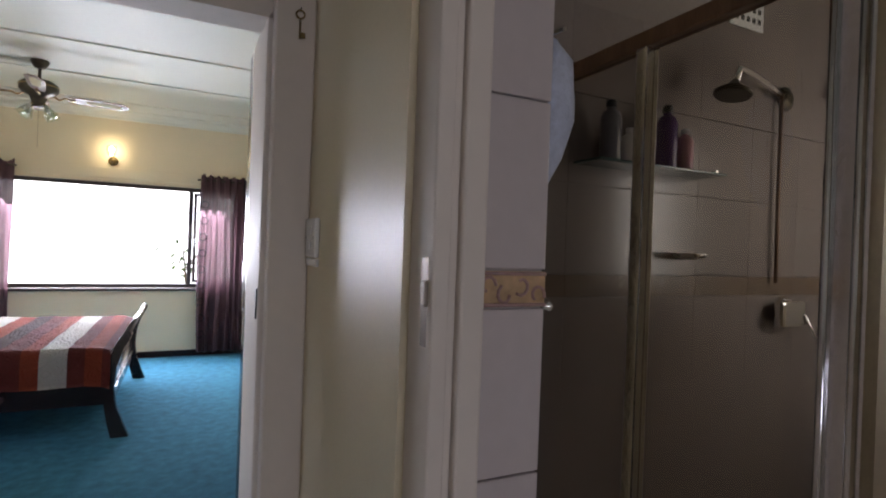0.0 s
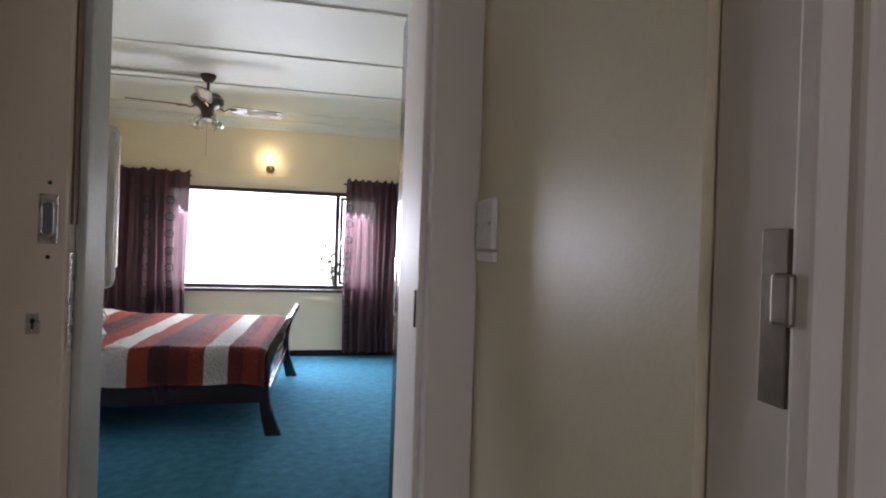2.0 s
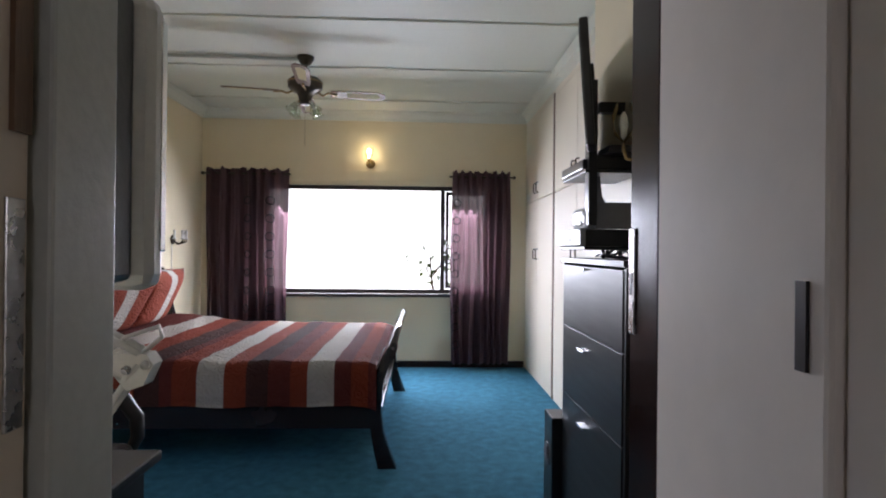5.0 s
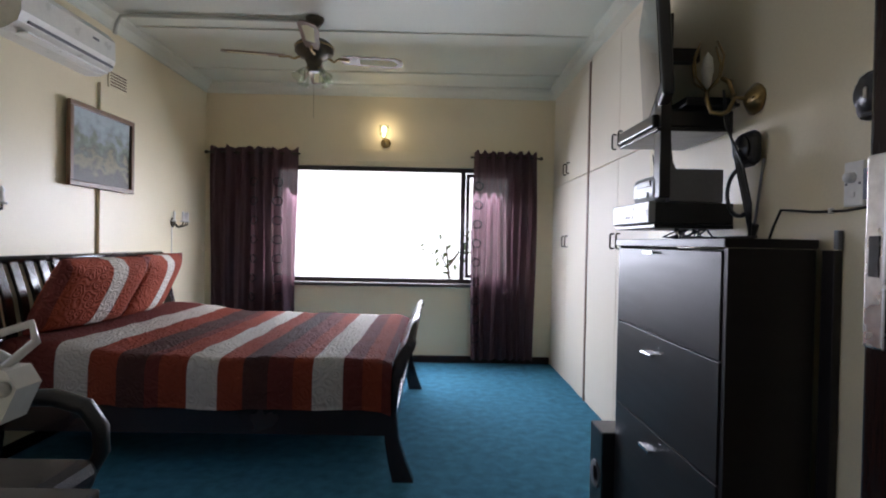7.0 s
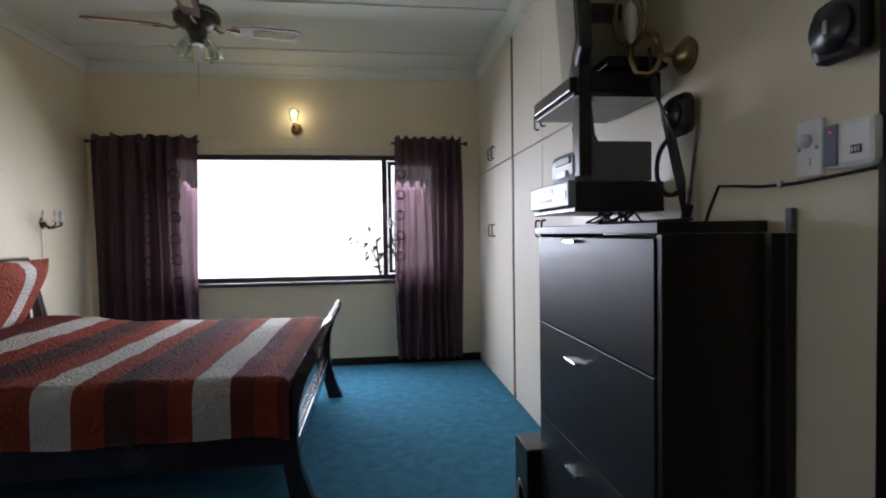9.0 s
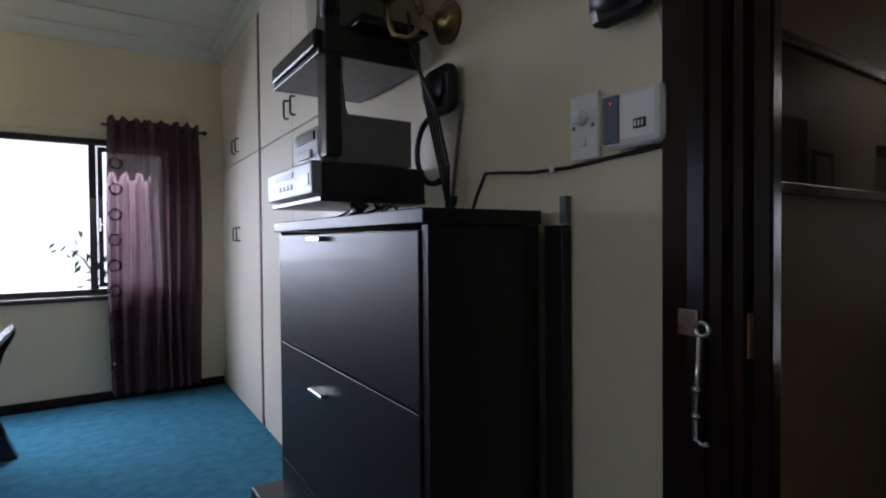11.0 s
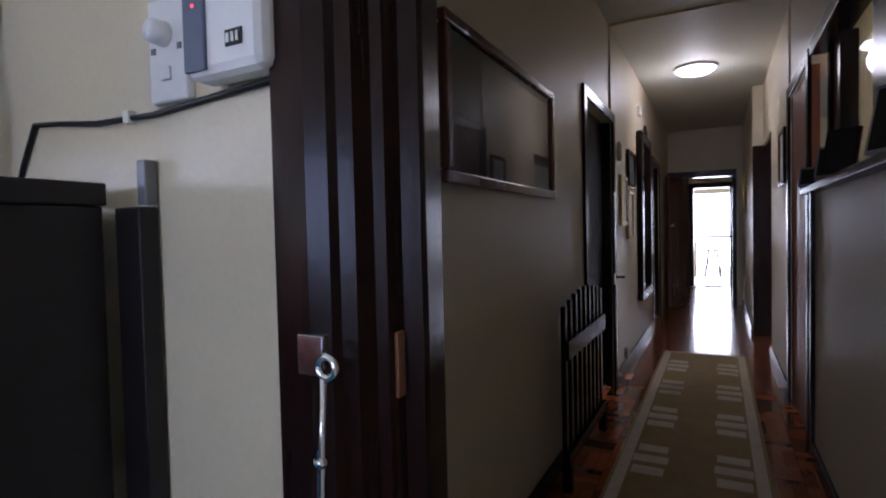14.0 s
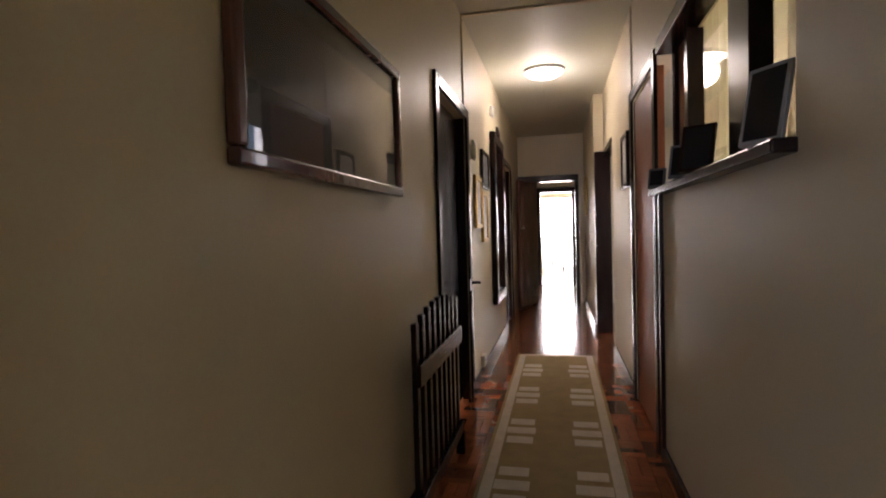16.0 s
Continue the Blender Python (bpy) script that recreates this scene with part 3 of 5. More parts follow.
pillar = bpy.data.objects["wall_pillar"]
for z0, z1 in ((0.14, 0.436), (0.44, 0.738), (0.742, 1.039), (1.043, 1.333), (1.403, 1.70), (1.704, 2.0), (2.004, 2.30)):
    t = part("tile", box_bm(1.145, 1.296, 1.68, 1.692, z0, z1, bevel=0.002), TILE, pillar)
lt = part("relief_tile", box_bm(1.145, 1.296, 1.678, 1.692, 1.337, 1.399, bevel=0.002), RELIEF, pillar, "moulded border tile with ochre and plum scrolls")
for zz in (1.341, 1.395):
    part("relief_rim", tube_bm([(1.159, 1.677, zz), (1.295, 1.677, zz)], 0.0035, 6), RELIEFPINK, lt)
for k in range(4):
    cx, cz = 1.176 + 0.034 * k, 1.366 + 0.008 * (-1) ** k
    pts = [(cx + 0.016 * (1 - i / 16) * math.cos(i * 0.62 + k * 2), 1.676, cz + 0.018 * (1 - i / 16) * math.sin(i * 0.62 + k * 2)) for i in range(8)]
    part("relief_scroll", tube_bm(pts, 0.0028, 6), RELIEFPINK, lt)

# lobby wall details
sw = thing("light_switch", "white double light switch plate on cream wall", "switch", (1.045, 2.42, 1.44))
part("plate", box_bm(1.031, 1.045, 2.358, 2.478, 1.395, 1.505, bevel=0.004), WHITEPLASTIC, sw)
part("skirt", box_bm(1.033, 1.045, 2.352, 2.472, 1.370, 1.392, bevel=0.003), WHITEPLASTIC, sw)
for zz in (1.43, 1.47):
    part("rocker", box_bm(1.028, 1.032, 2.40, 2.43, zz - 0.012, zz + 0.012, bevel=0.002), WHITEPLASTIC, sw)
for yy in (2.372, 2.464):
    part("screw", lathe_bm([(0.004, 0), (0.003, 0.002)], pose(1.031, yy, 1.45, 0, -90, 0), 8), NICKEL, sw)
ky = thing("hanging_key", "old brass key hanging from a nail", "key", (1.04, 2.50, 2.1))
part("bow", tube_bm([(0.997 + y, 2.490, 2.10 + z) for y, z in arc(0, 0, 0.012, 0, 360, 12)], 0.003, 6), BRASS, ky)
part("shank", add_box(tube_bm([(0.997, 2.490, 2.088), (0.997, 2.490, 2.03)], 0.003, 6), 0.997, 1.012, 2.488, 2.492, 2.032, 2.048), BRASS, ky)
part("nail", tube_bm([(0.997, 2.502, 2.114), (0.997, 2.482, 2.116)], 0.002, 6), BRONZE, ky)
tw = thing("towel", "pale blue towelling cap hanging beside the shower", "towel", (1.35, 1.72, 1.72))
tb = bmesh.new()
add_lathe(tb, [(0.004, -0.16), (0.035, -0.10), (0.055, -0.03), (0.060, 0.03), (0.048, 0.09), (0.02, 0.13), (0.004, 0.14)], pose(1.35, 1.77, 1.72), 16)
for v in tb.verts:
    v.co += Vector((0.012 * noise.noise(v.co * 22), 0.012 * noise.noise(v.co * 22 + Vector((5.05, 5.06, 5.02))), 0))
part("cloth", tb, BLUECLOTH, tw)
part("hook", tube_bm([(1.335, 1.7, 1.85), (1.345, 1.75, 1.86), (1.35, 1.77, 1.85)], 0.004, 6), CHROME, tw)
hk = thing("towel_peg", "small chrome peg on the tiled pillar edge", "towel peg", (1.305, 1.69, 1.33))
part("knob", lathe_bm([(0.006, 0), (0.006, 0.012), (0.010, 0.016), (0.009, 0.022), (0.0, 0.024)], pose(1.3, 1.695, 1.335, 0, 90, 0), 12), CHROME, hk)

# ---- shower ----
sc = thing("shower_screen", "framed glass shower screen with bright aluminium posts", "shower screen", (1.7, 1.8, 0))
part("top_rail", box_bm(1.68, 1.72, 0.9, 2.298, 1.93, 1.97, bevel=0.004), BROWNSTRIP, sc, "dull bronze top rail")
for y0, y1 in ((1.825, 1.86), (1.36, 1.43)):
    part("post", box_bm(1.675, 1.72, y0, y1, 0.0, 1.93, bevel=0.006), CHROME, sc)
part("post_rib", add_tube(tube_bm([(1.672, 1.375, 0.0), (1.672, 1.375, 1.93)], 0.008, 8), [(1.672, 1.42, 0.0), (1.672, 1.42, 1.93)], 0.008, 8), CHROME, sc)
for y0, y1 in ((1.43, 1.825), (1.86, 2.295)):
    part("pane", box_bm(1.698, 1.703, y0, y1, 0.03, 1.93), SHOWERGLASS, sc)
wall_sh = bpy.data.objects["wall_shower"]
# wall tiles share the base colour darkened for the shower's dimness
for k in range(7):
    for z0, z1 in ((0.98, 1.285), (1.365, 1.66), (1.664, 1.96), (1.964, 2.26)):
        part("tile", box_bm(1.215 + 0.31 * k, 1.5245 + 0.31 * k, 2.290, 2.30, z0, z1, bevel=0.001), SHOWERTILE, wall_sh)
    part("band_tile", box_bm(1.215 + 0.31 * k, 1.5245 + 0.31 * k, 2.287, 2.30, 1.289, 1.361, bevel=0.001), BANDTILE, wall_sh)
sh = thing("shower_set", "chrome overhead shower, hand shower, hose and mixer", "shower", (2.96, 2.29, 1.22))
part("arm", tube_bm([(2.96, 2.285, 2.10), (2.80, 2.24, 2.12), (2.58, 2.18, 2.12), (2.47, 2.15, 2.11), (2.45, 2.15, 2.06)], 0.013, 10), CHROME, sh)
part("rose", lathe_bm([(0.010, 0.05), (0.022, 0.03), (0.062, 0.005), (0.065, -0.005), (0.058, -0.012)], pose(2.44, 2.15, 2.02, 0, 12, 0), 20), BRONZE, sh)
part("flange", lathe_bm([(0.05, 0), (0.048, 0.012), (0.02, 0.025)], pose(2.96, 2.288, 2.11, 90, 0, 0), 16), BRONZE, sh)
part("riser", tube_bm([(2.9, 2.262, 2.12), (2.905, 2.265, 1.72), (2.91, 2.265, 1.34)], 0.008, 8), BROWNSTRIP, sh)
part("mixer", add_box(lathe_bm([(0.04, 0), (0.045, 0.03), (0.03, 0.06), (0.0, 0.065)], pose(2.97, 2.288, 1.24, 90, 0, 0), 16), 2.88, 3.04, 2.21, 2.26, 1.16, 1.27, 0.015), CHROME, sh)
part("hand_shower", tube_bm([(3.25, 2.26, 2.18), (3.26, 2.20, 2.17), (3.29, 2.19, 2.07), (3.32, 2.19, 1.92)], [0.035, 0.022, 0.011, 0.011], 10), CHROME, sh)
part("hose", tube_bm([(3.02, 2.21, 1.21), (3.08, 2.20, 1.12), (3.18, 2.20, 1.09), (3.28, 2.20, 1.14), (3.32, 2.20, 1.32), (3.33, 2.20, 1.92)], 0.008, 8), CHROME, sh)
vt = thing("bathroom_vent", "white pierced vent tile high on shower wall", "vent", (2.67, 2.29, 2.41))
part("plate", box_bm(2.59, 2.79, 2.278, 2.288, 2.35, 2.51, bevel=0.004), WHITEPLASTIC, vt)
for i in range(5):
    for j in range(3):
        part("hole", box_bm(2.445 + 0.034 * i + 0.12 + 0.05, 2.463 + 0.034 * i + 0.12 + 0.05, 2.2765, 2.2785, 2.295 + 0.04 * j + 0.1 - 0.02, 2.315 + 0.04 * j + 0.1 - 0.02), BLACKPLASTIC, vt)
gs = thing("glass_shelf", "dark glass shower shelf on small brackets", "shelf", (2.09, 2.25, 1.73))
part("shelf", box_bm(1.85, 2.44, 2.16, 2.285, 1.725, 1.734, bevel=0.002), TEALGLASS, gs)
for xx in (1.90, 2.38):
    part("bracket", tube_bm([(xx + 0.06, 2.288, 1.74), (xx + 0.06, 2.20, 1.745)], 0.008, 8), CHROME, gs)


def bottle(label, x, h, r, mat, capmat):
    t = thing("bottle", label, "bottle", (x, 2.22, 1.734))
    part("body", lathe_bm([(r * 0.9, 0), (r, 0.01), (r, h * 0.7), (r * 0.8, h * 0.8), (r * 0.35, h * 0.85), (r * 0.35, h * 0.88)], pose(x, 2.22, 1.734), 14), mat, t)
    part("cap", lathe_bm([(r * 0.5, 0), (r * 0.5, h * 0.1), (r * 0.4, h * 0.12)], pose(x, 2.22, 1.734 + h * 0.88), 12), capmat, t)


bottle("clear squeezed bottle on the shower shelf", 1.945, 0.20, 0.034, GREYPLASTIC, BLACKPLASTIC)
bottle("small pale jar on the shower shelf", 2.03, 0.12, 0.030, PAPER, WHITEPLASTIC)
bottle("tall dark purple shampoo bottle with black cap", 2.20, 0.22, 0.036, PURPLEBOTTLE, BLACKPLASTIC)
bottle("pink and white conditioner bottle", 2.29, 0.15, 0.030, PINKBOTTLE, WHITEPLASTIC)
sd = thing("soap_dish", "small chrome soap dish on shower wall", "soap dish", (2.33, 2.25, 1.43))
part("dish", lathe_bm([(0.02, 0), (0.05, 0.006), (0.06, 0.02), (0.055, 0.022)], pose(2.35, 2.23, 1.425), 16), NICKEL, sd)
part("stem", tube_bm([(2.35, 2.288, 1.43), (2.35, 2.24, 1.43)], 0.008, 8), CHROME, sd)

# ---- bed ----
bed = thing("bed", "dark wooden sleigh bed with slatted headboard", "bed", (-0.8, 6.18, 0))
BY0, BY1 = 5.27, 7.08


def sleigh_post(y0, y1, x, flip, top, foot=True):
    prof_out = [(0.125, 0.0), (0.085, 0.10), (0.045, 0.22), (0.030, 0.36), (0.040, 0.50), (0.075, 0.62), (0.118, 0.70), (0.128, 0.735), (0.112, 0.757)]
    prof_in = [(0.085, 0.745), (0.050, 0.68), (0.010, 0.58), (-0.030, 0.46), (-0.040, 0.34), (-0.030, 0.22), (-0.010, 0.10), (0.015, 0.0)]
    k = top / 0.757
    pts = [(x + flip * a, b * k) for a, b in prof_out + prof_in]
    return outline_bm(pts, 1, y0, y1)


for y0, y1 in ((BY0, BY0 + 0.055), (BY1 - 0.055, BY1)):
    part("post", sleigh_post(y0, y1, 0.267, 1, 0.757), BEDWOOD, bed)
panel = [(a + 0.055, b) for a, b in ((0.225, 0.22), (0.205, 0.36), (0.215, 0.50), (0.245, 0.62), (0.290, 0.705), (0.312, 0.735), (0.300, 0.748), (0.272, 0.715), (0.228, 0.64), (0.190, 0.52), (0.178, 0.36), (0.200, 0.22))]
part("footboard", outline_bm(panel, 1, BY0 + 0.055, BY1 - 0.055), BEDWOOD, bed)
part("foot_rail", tube_bm([(0.367, BY0 - 0.01, 0.742), (0.367, BY1 + 0.01, 0.742)], 0.022, 10), BEDWOOD, bed)
part("foot_bead", box_bm(0.255, 0.287, BY0 + 0.055, BY1 - 0.055, 0.30, 0.315, bevel=0.003), BEDWOOD, bed)
for y0, y1 in ((BY0 + 0.01, BY0 + 0.045), (BY1 - 0.045, BY1 - 0.01)):
    part("side_rail", box_bm(-1.80, 0.245, y0, y1, 0.24, 0.40, bevel=0.004), BEDWOOD, bed)
for y0, y1 in ((BY0 - 0.02, BY0 + 0.04), (BY1 - 0.04, BY1 + 0.02)):
    part("head_post", sleigh_post(y0, y1, -1.78, -1, 1.13), BEDWOOD, bed)
part("head_rail", tube_bm([(-1.885, BY0 - 0.02, 1.12), (-1.885, BY1 + 0.02, 1.12)], 0.024, 10), BEDWOOD, bed, "glossy rolled top rail")
part("head_crossrail", box_bm(-1.80, -1.765, BY0 + 0.04, BY1 - 0.04, 0.40, 0.52, bevel=0.004), BEDWOOD, bed)
for k in range(15):
    yy = BY0 + 0.08 + k * 0.109
    part("slat", outline_bm([(-1.77, 0.50), (-1.77, 0.75), (-1.80, 0.92), (-1.86, 1.11), (-1.88, 1.10), (-1.82, 0.92), (-1.79, 0.75), (-1.79, 0.50)], 1, yy, yy + 0.055), BEDWOOD, bed)
mt = thing("mattress", "mattress under the quilt on the bed", "mattress", (-0.8, 6.18, 0.36))
part("mattress", box_bm(-1.75, 0.20, BY0 + 0.05, BY1 - 0.05, 0.35, 0.60, bevel=0.05), PAPER, mt)
for k in range(9):
    part("bed_slat", box_bm(-1.6 + 0.2 * k, -1.5 + 0.2 * k, BY0 + 0.045, BY1 - 0.045, 0.32, 0.345), BEDWOOD, bed)

# quilt: one sheet over mattress, falling at both sides
qb = bmesh.new()
NU, NV = 80, 90
across = []
for j in range(NV + 1):
    s = -1.155 + 2.31 * j / NV
    half = 0.92
    if abs(s) <= half - 0.06:
        across.append((s, 0.0))
    else:
        d = abs(s) - (half - 0.06)
        if d < 0.094:
            a = d / 0.094 * math.pi / 2
            across.append((math.copysign(half - 0.06 + 0.06 * math.sin(a), s), -0.06 * (1 - math.cos(a))))
        else:
            across.append((math.copysign(half + 0.006, s), -0.06 - (d - 0.094) * 1.0))
grid = []
for i in range(NU + 1):
    x = -1.74 + 2.01 * i / NU
    row = []
    for yy, dz in across:
        z = 0.645 + 0.075 * max(0, min(1, (-1.05 - x) / 0.55)) ** 1.0 * (1 if dz > -0.05 else 0.6)
        if x > 0.17:
            z -= 0.9 * (x - 0.17) ** 1.5
        w = 0.010 * noise.noise(Vector((x * 5, yy * 5, 0.3))) + 0.006 * noise.noise(Vector((x * 14, yy * 14, 2)))
        hang = max(0, -dz - 0.06)
        yo = 6.165 + yy + math.copysign(0.02 * hang * math.sin(x * 13) + 0.015 * noise.noise(Vector((x * 3, 7, yy))) * hang * 4, yy)
        row.append(qb.verts.new((x, yo, z + dz + w)))
    grid.append(row)
for i in range(NU):
    for j in range(NV):
        qb.faces.new((grid[i][j], grid[i + 1][j], grid[i + 1][j + 1], grid[i][j + 1])).smooth = True
bmesh.ops.solidify(qb, geom=qb.faces[:], thickness=0.012)
tagged(part("quilt", qb, QUILT), "quilted bedspread striped in rust, brown and cream", "bedspread")


def pillow(y, x, turn, lean):
    b = bmesh.new()
    n = 18
    top, bot = {}, {}
    for i in range(n + 1):
        for j in range(n + 1):
            u, v = -1 + 2 * i / n, -1 + 2 * j / n
            pinch = 1 - 0.10 * (1 - abs(u) ** 2) * abs(v) ** 3
            px, py = 0.235 * u * (1 - 0.07 * (1 - v * v) * u * u), 0.345 * v * (1 - 0.07 * (1 - u * u) * v * v)
            h = 0.105 * max(0, (1 - u ** 4)) ** 0.5 * max(0, (1 - v ** 4)) ** 0.5 + 0.004 + 0.006 * noise.noise(Vector((u * 2, v * 2, y)))
            top[i, j], bot[i, j] = b.verts.new((px, py, h)), b.verts.new((px, py, -h * 0.8))
    for i in range(n):
        for j in range(n):
            b.faces.new((top[i, j], top[i + 1, j], top[i + 1, j + 1], top[i, j + 1])).smooth = True
            b.faces.new((bot[i, j], bot[i, j + 1], bot[i + 1, j + 1], bot[i + 1, j])).smooth = True
    bmesh.ops.bridge_loops(b, edges=[e for e in b.edges if e.is_boundary])
    ob = part("pillow", b, PILLOW)
    ob.matrix_basis = pose(x, y, 0.93, 0, lean, turn)
    return tagged(ob, "plump pillow in rust and brown with a cream stripe", "pillow", "pillows on the bed")


pillow(5.69, -1.55, -8, -60)
pillow(6.36, -1.58, 5, -66)

# ---- curtains ----


def curtain(x0, x1, z0, z1, inner, seed):
    c = thing("curtain", "plum sheer curtain with ruffled top and ring appliques", "curtain", ((x0 + x1) / 2, N - 0.09, z0), "bedroom curtains")
    b = bmesh.new()
    nu, nv = 150, 40
    rows = []

    def at(u, v):
        x = x0 + (x1 - x0) * u + 0.012 * math.sin(v * 5 + u * 9 + seed)
        amp = 0.034 * (0.6 + 0.4 * (1 - v)) + 0.010
        y = N - 0.10 + amp * math.sin(u * 46 + seed + 1.2 * math.sin(u * 9)) + 0.008 * math.sin(u * 113 + v * 3)
        return x, y
    for j in range(nv + 1):
        v = j / nv
        row = []
        for i in range(nu + 1):
            u = i / nu
            x, y = at(u, v)
            z = z0 + (z1 - z0) * v
            if j == nv:
                z += 0.022 * noise.noise(Vector((u * 30, seed, 0))) + 0.012 * math.sin(u * 46)
            row.append(b.verts.new((x, y, z)))
        rows.append(row)
    for j in range(nv):
        for i in range(nu):
            b.faces.new((rows[j][i], rows[j][i + 1], rows[j + 1][i + 1], rows[j + 1][i])).smooth = True
    part("cloth", b, CURTAIN, c)
    for col in ((0.80, 0.50) if inner > 0 else (0.08,)):
        for k in range(9):
            v = 0.10 + 0.092 * k
            x, y = at(col, v)
            zc = z0 + (z1 - z0) * v
            pts = [(x + dx, at(col + dx / (x1 - x0), v)[1] - 0.016, zc + dz) for dx, dz in arc(0, 0, 0.042, 0, 360, 14)]
            part("ring", tube_bm(pts, 0.008, 5), RING, c)
    part("curtain_rail", tube_bm([(x0 - 0.03, N - 0.09, z1 - 0.055), (x1 + 0.03, N - 0.09, z1 - 0.055)], 0.010, 8), BRONZE, c)
    part("finial", lathe_bm([(0.010, 0), (0.02, 0.01), (0.018, 0.03), (0.0, 0.04)], pose(x1 + 0.03 if inner < 0 else x0 - 0.03, N - 0.09, z1 - 0.055, 0, 90 if inner < 0 else -90, 0), 10), BRONZE, c)


curtain(-1.83, -0.95, 0.06, 2.20, 1, 0.3)
curtain(0.86, 1.51, 0.06, 2.20, -1, 2.1)

# ---- ceiling fan ----
FX, FY = -0.42, 6.375
fan = thing("ceiling_fan", "dark bronze ceiling fan with four blades and glass shades", "ceiling fan", (FX, FY, CZ))
part("canopy", lathe_bm([(0.02, -0.07), (0.04, -0.06), (0.065, -0.02), (0.068, 0.0)], pose(FX, FY, CZ), 20), BRONZE, fan)
part("rod", tube_bm([(FX, FY, CZ - 0.06), (FX, FY, CZ - 0.17)], 0.013, 10), BRONZE, fan)
part("motor", lathe_bm([(0.03, 0.06), (0.10, 0.05), (0.135, 0.02), (0.138, -0.03), (0.11, -0.06), (0.07, -0.075), (0.05, -0.12), (0.055, -0.15), (0.03, -0.17)], pose(FX, FY, CZ - 0.22), 26), BRONZE, fan, "bronze motor housing with brass trim")
part("trim_ring", lathe_bm([(0.139, -0.006), (0.143, 0), (0.139, 0.006)], pose(FX, FY, CZ - 0.215), 26), BRASS, fan)
for k in range(4):
    m = pose(FX, FY, CZ - 0.285, 0, 0, 9 + 90 * k)
    bl = bmesh.new()
    prof = [(0.20, -0.045), (0.30, -0.058), (0.58, -0.066), (0.63, -0.045), (0.645, 0.0), (0.63, 0.045), (0.58, 0.066), (0.30, 0.058), (0.20, 0.045)]
    add_outline(bl, prof, 2, -0.004, 0.004)
    bmesh.ops.transform(bl, matrix=m @ pose(0, 0, 0, -12, 0, 0), verts=bl.verts[:])
    blade = part("blade", bl, BROWNSTRIP, fan, "dark wood blade with cane inset")
    ins = outline_bm([(0.33, -0.030), (0.57, -0.038), (0.605, 0.0), (0.57, 0.038), (0.33, 0.030)], 2, -0.006, -0.0042)
    bmesh.ops.transform(ins, matrix=m @ pose(0, 0, 0, -12, 0, 0), verts=ins.verts[:])
    part("inset", ins, YELLOWCLOTH, blade)
    part("blade_iron", tube_bm([m @ Vector(p) for p in ((0.09, 0, 0.01), (0.14, 0.01, -0.02), (0.18, -0.012, 0.0), (0.25, 0, -0.008))], 0.009, 8), BRASS, fan)
for k in range(4):
    m = pose(FX, FY, CZ - 0.39, 0, 0, 50 + 90 * k)
    part("light_arm", tube_bm([m @ Vector(p) for p in ((0.02, 0, 0.02), (0.06, 0, 0.02), (0.085, 0, 0.0))], 0.007, 6), BRASS, fan)
    sp = bmesh.new()
    add_lathe(sp, [(0.018, 0), (0.024, -0.02), (0.032, -0.05), (0.052, -0.085), (0.050, -0.085), (0.030, -0.05), (0.020, -0.018)], m @ pose(0.085, 0, 0.0, 0, -35, 0), 16)
    part("shade", sp, SHADE, fan, "clear frosted tulip glass shade")
    part("lamp_socket", lathe_bm([(0.014, 0.01), (0.014, -0.05), (0.0, -0.06)], m @ pose(0.085, 0, 0.0, 0, -35, 0), 10), OFFWHITE, fan)
part("pull_chain", tube_bm([(FX, FY, CZ - 0.39), (FX, FY - 0.002, CZ - 0.72)], 0.0015, 5), BRASS, fan)
cd = thing("ceiling_conduit", "painted cable conduit along the ceiling", "conduit", (-1.2, 6.38, CZ))
part("conduit", tube_bm([(FX - 0.06, 6.38, CZ - 0.018), (-1.72, 6.36, CZ - 0.018), (-1.80, 6.35, CZ - 0.03), (-1.83, 6.345, CZ - 0.10), (-1.835, 6.34, CZ - 0.16)], 0.014, 8), GREYPAINT, cd)

# ---- air conditioner, vent, picture, sconces on the west wall ----
ac = thing("air_conditioner", "white split air conditioner on bedroom wall", "air conditioner", (W, 5.765, 2.35))
part("body", outline_bm([(W, 2.35), (W, 2.63), (W + 0.15, 2.63), (W + 0.195, 2.58), (W + 0.20, 2.45), (W + 0.18, 2.395), (W + 0.10, 2.35)], 1, 5.345, 6.165), OFFWHITE, ac)
part("louvre", box_bm(W + 0.10, W + 0.175, 5.425, 6.125, 2.355, 2.368, bevel=0.003, m=pose(0, 0, 0)), WHITEPLASTIC, ac)
part("outlet", box_bm(W + 0.165, W + 0.196, 5.405, 6.145, 2.402, 2.416), GREYPLASTIC, ac, "dark air outlet slot")
part("badge", box_bm(W + 0.199, W + 0.202, 5.925, 5.985, 2.52, 2.535), GREYPLASTIC, ac)
vn = thing("wall_vent", "cream slotted air brick", "vent", (W, 6.515, 2.41))
part("plate", box_bm(W, W + 0.012, 6.4, 6.625, 2.35, 2.48, bevel=0.003), CREAM, vn)
for j in range(5):
    part("slat", box_bm(W + 0.012, W + 0.016, 6.415, 6.61, 2.315 + 0.022 * j + 0.05, 2.324 + 0.022 * j + 0.05), BROWNSTRIP, vn)
pp = thing("wall_pipe", "painted drain pipe down the bedroom wall", "pipe", (W, 6.305, 1.25))
part("pipe", box_bm(W, W + 0.022, 6.29, 6.325, 0.55, 2.35, bevel=0.004), CREAM, pp)
PICT = thing("landscape_picture", "framed landscape painting of trees and mountains", "picture", (W, 6.25, 1.6))
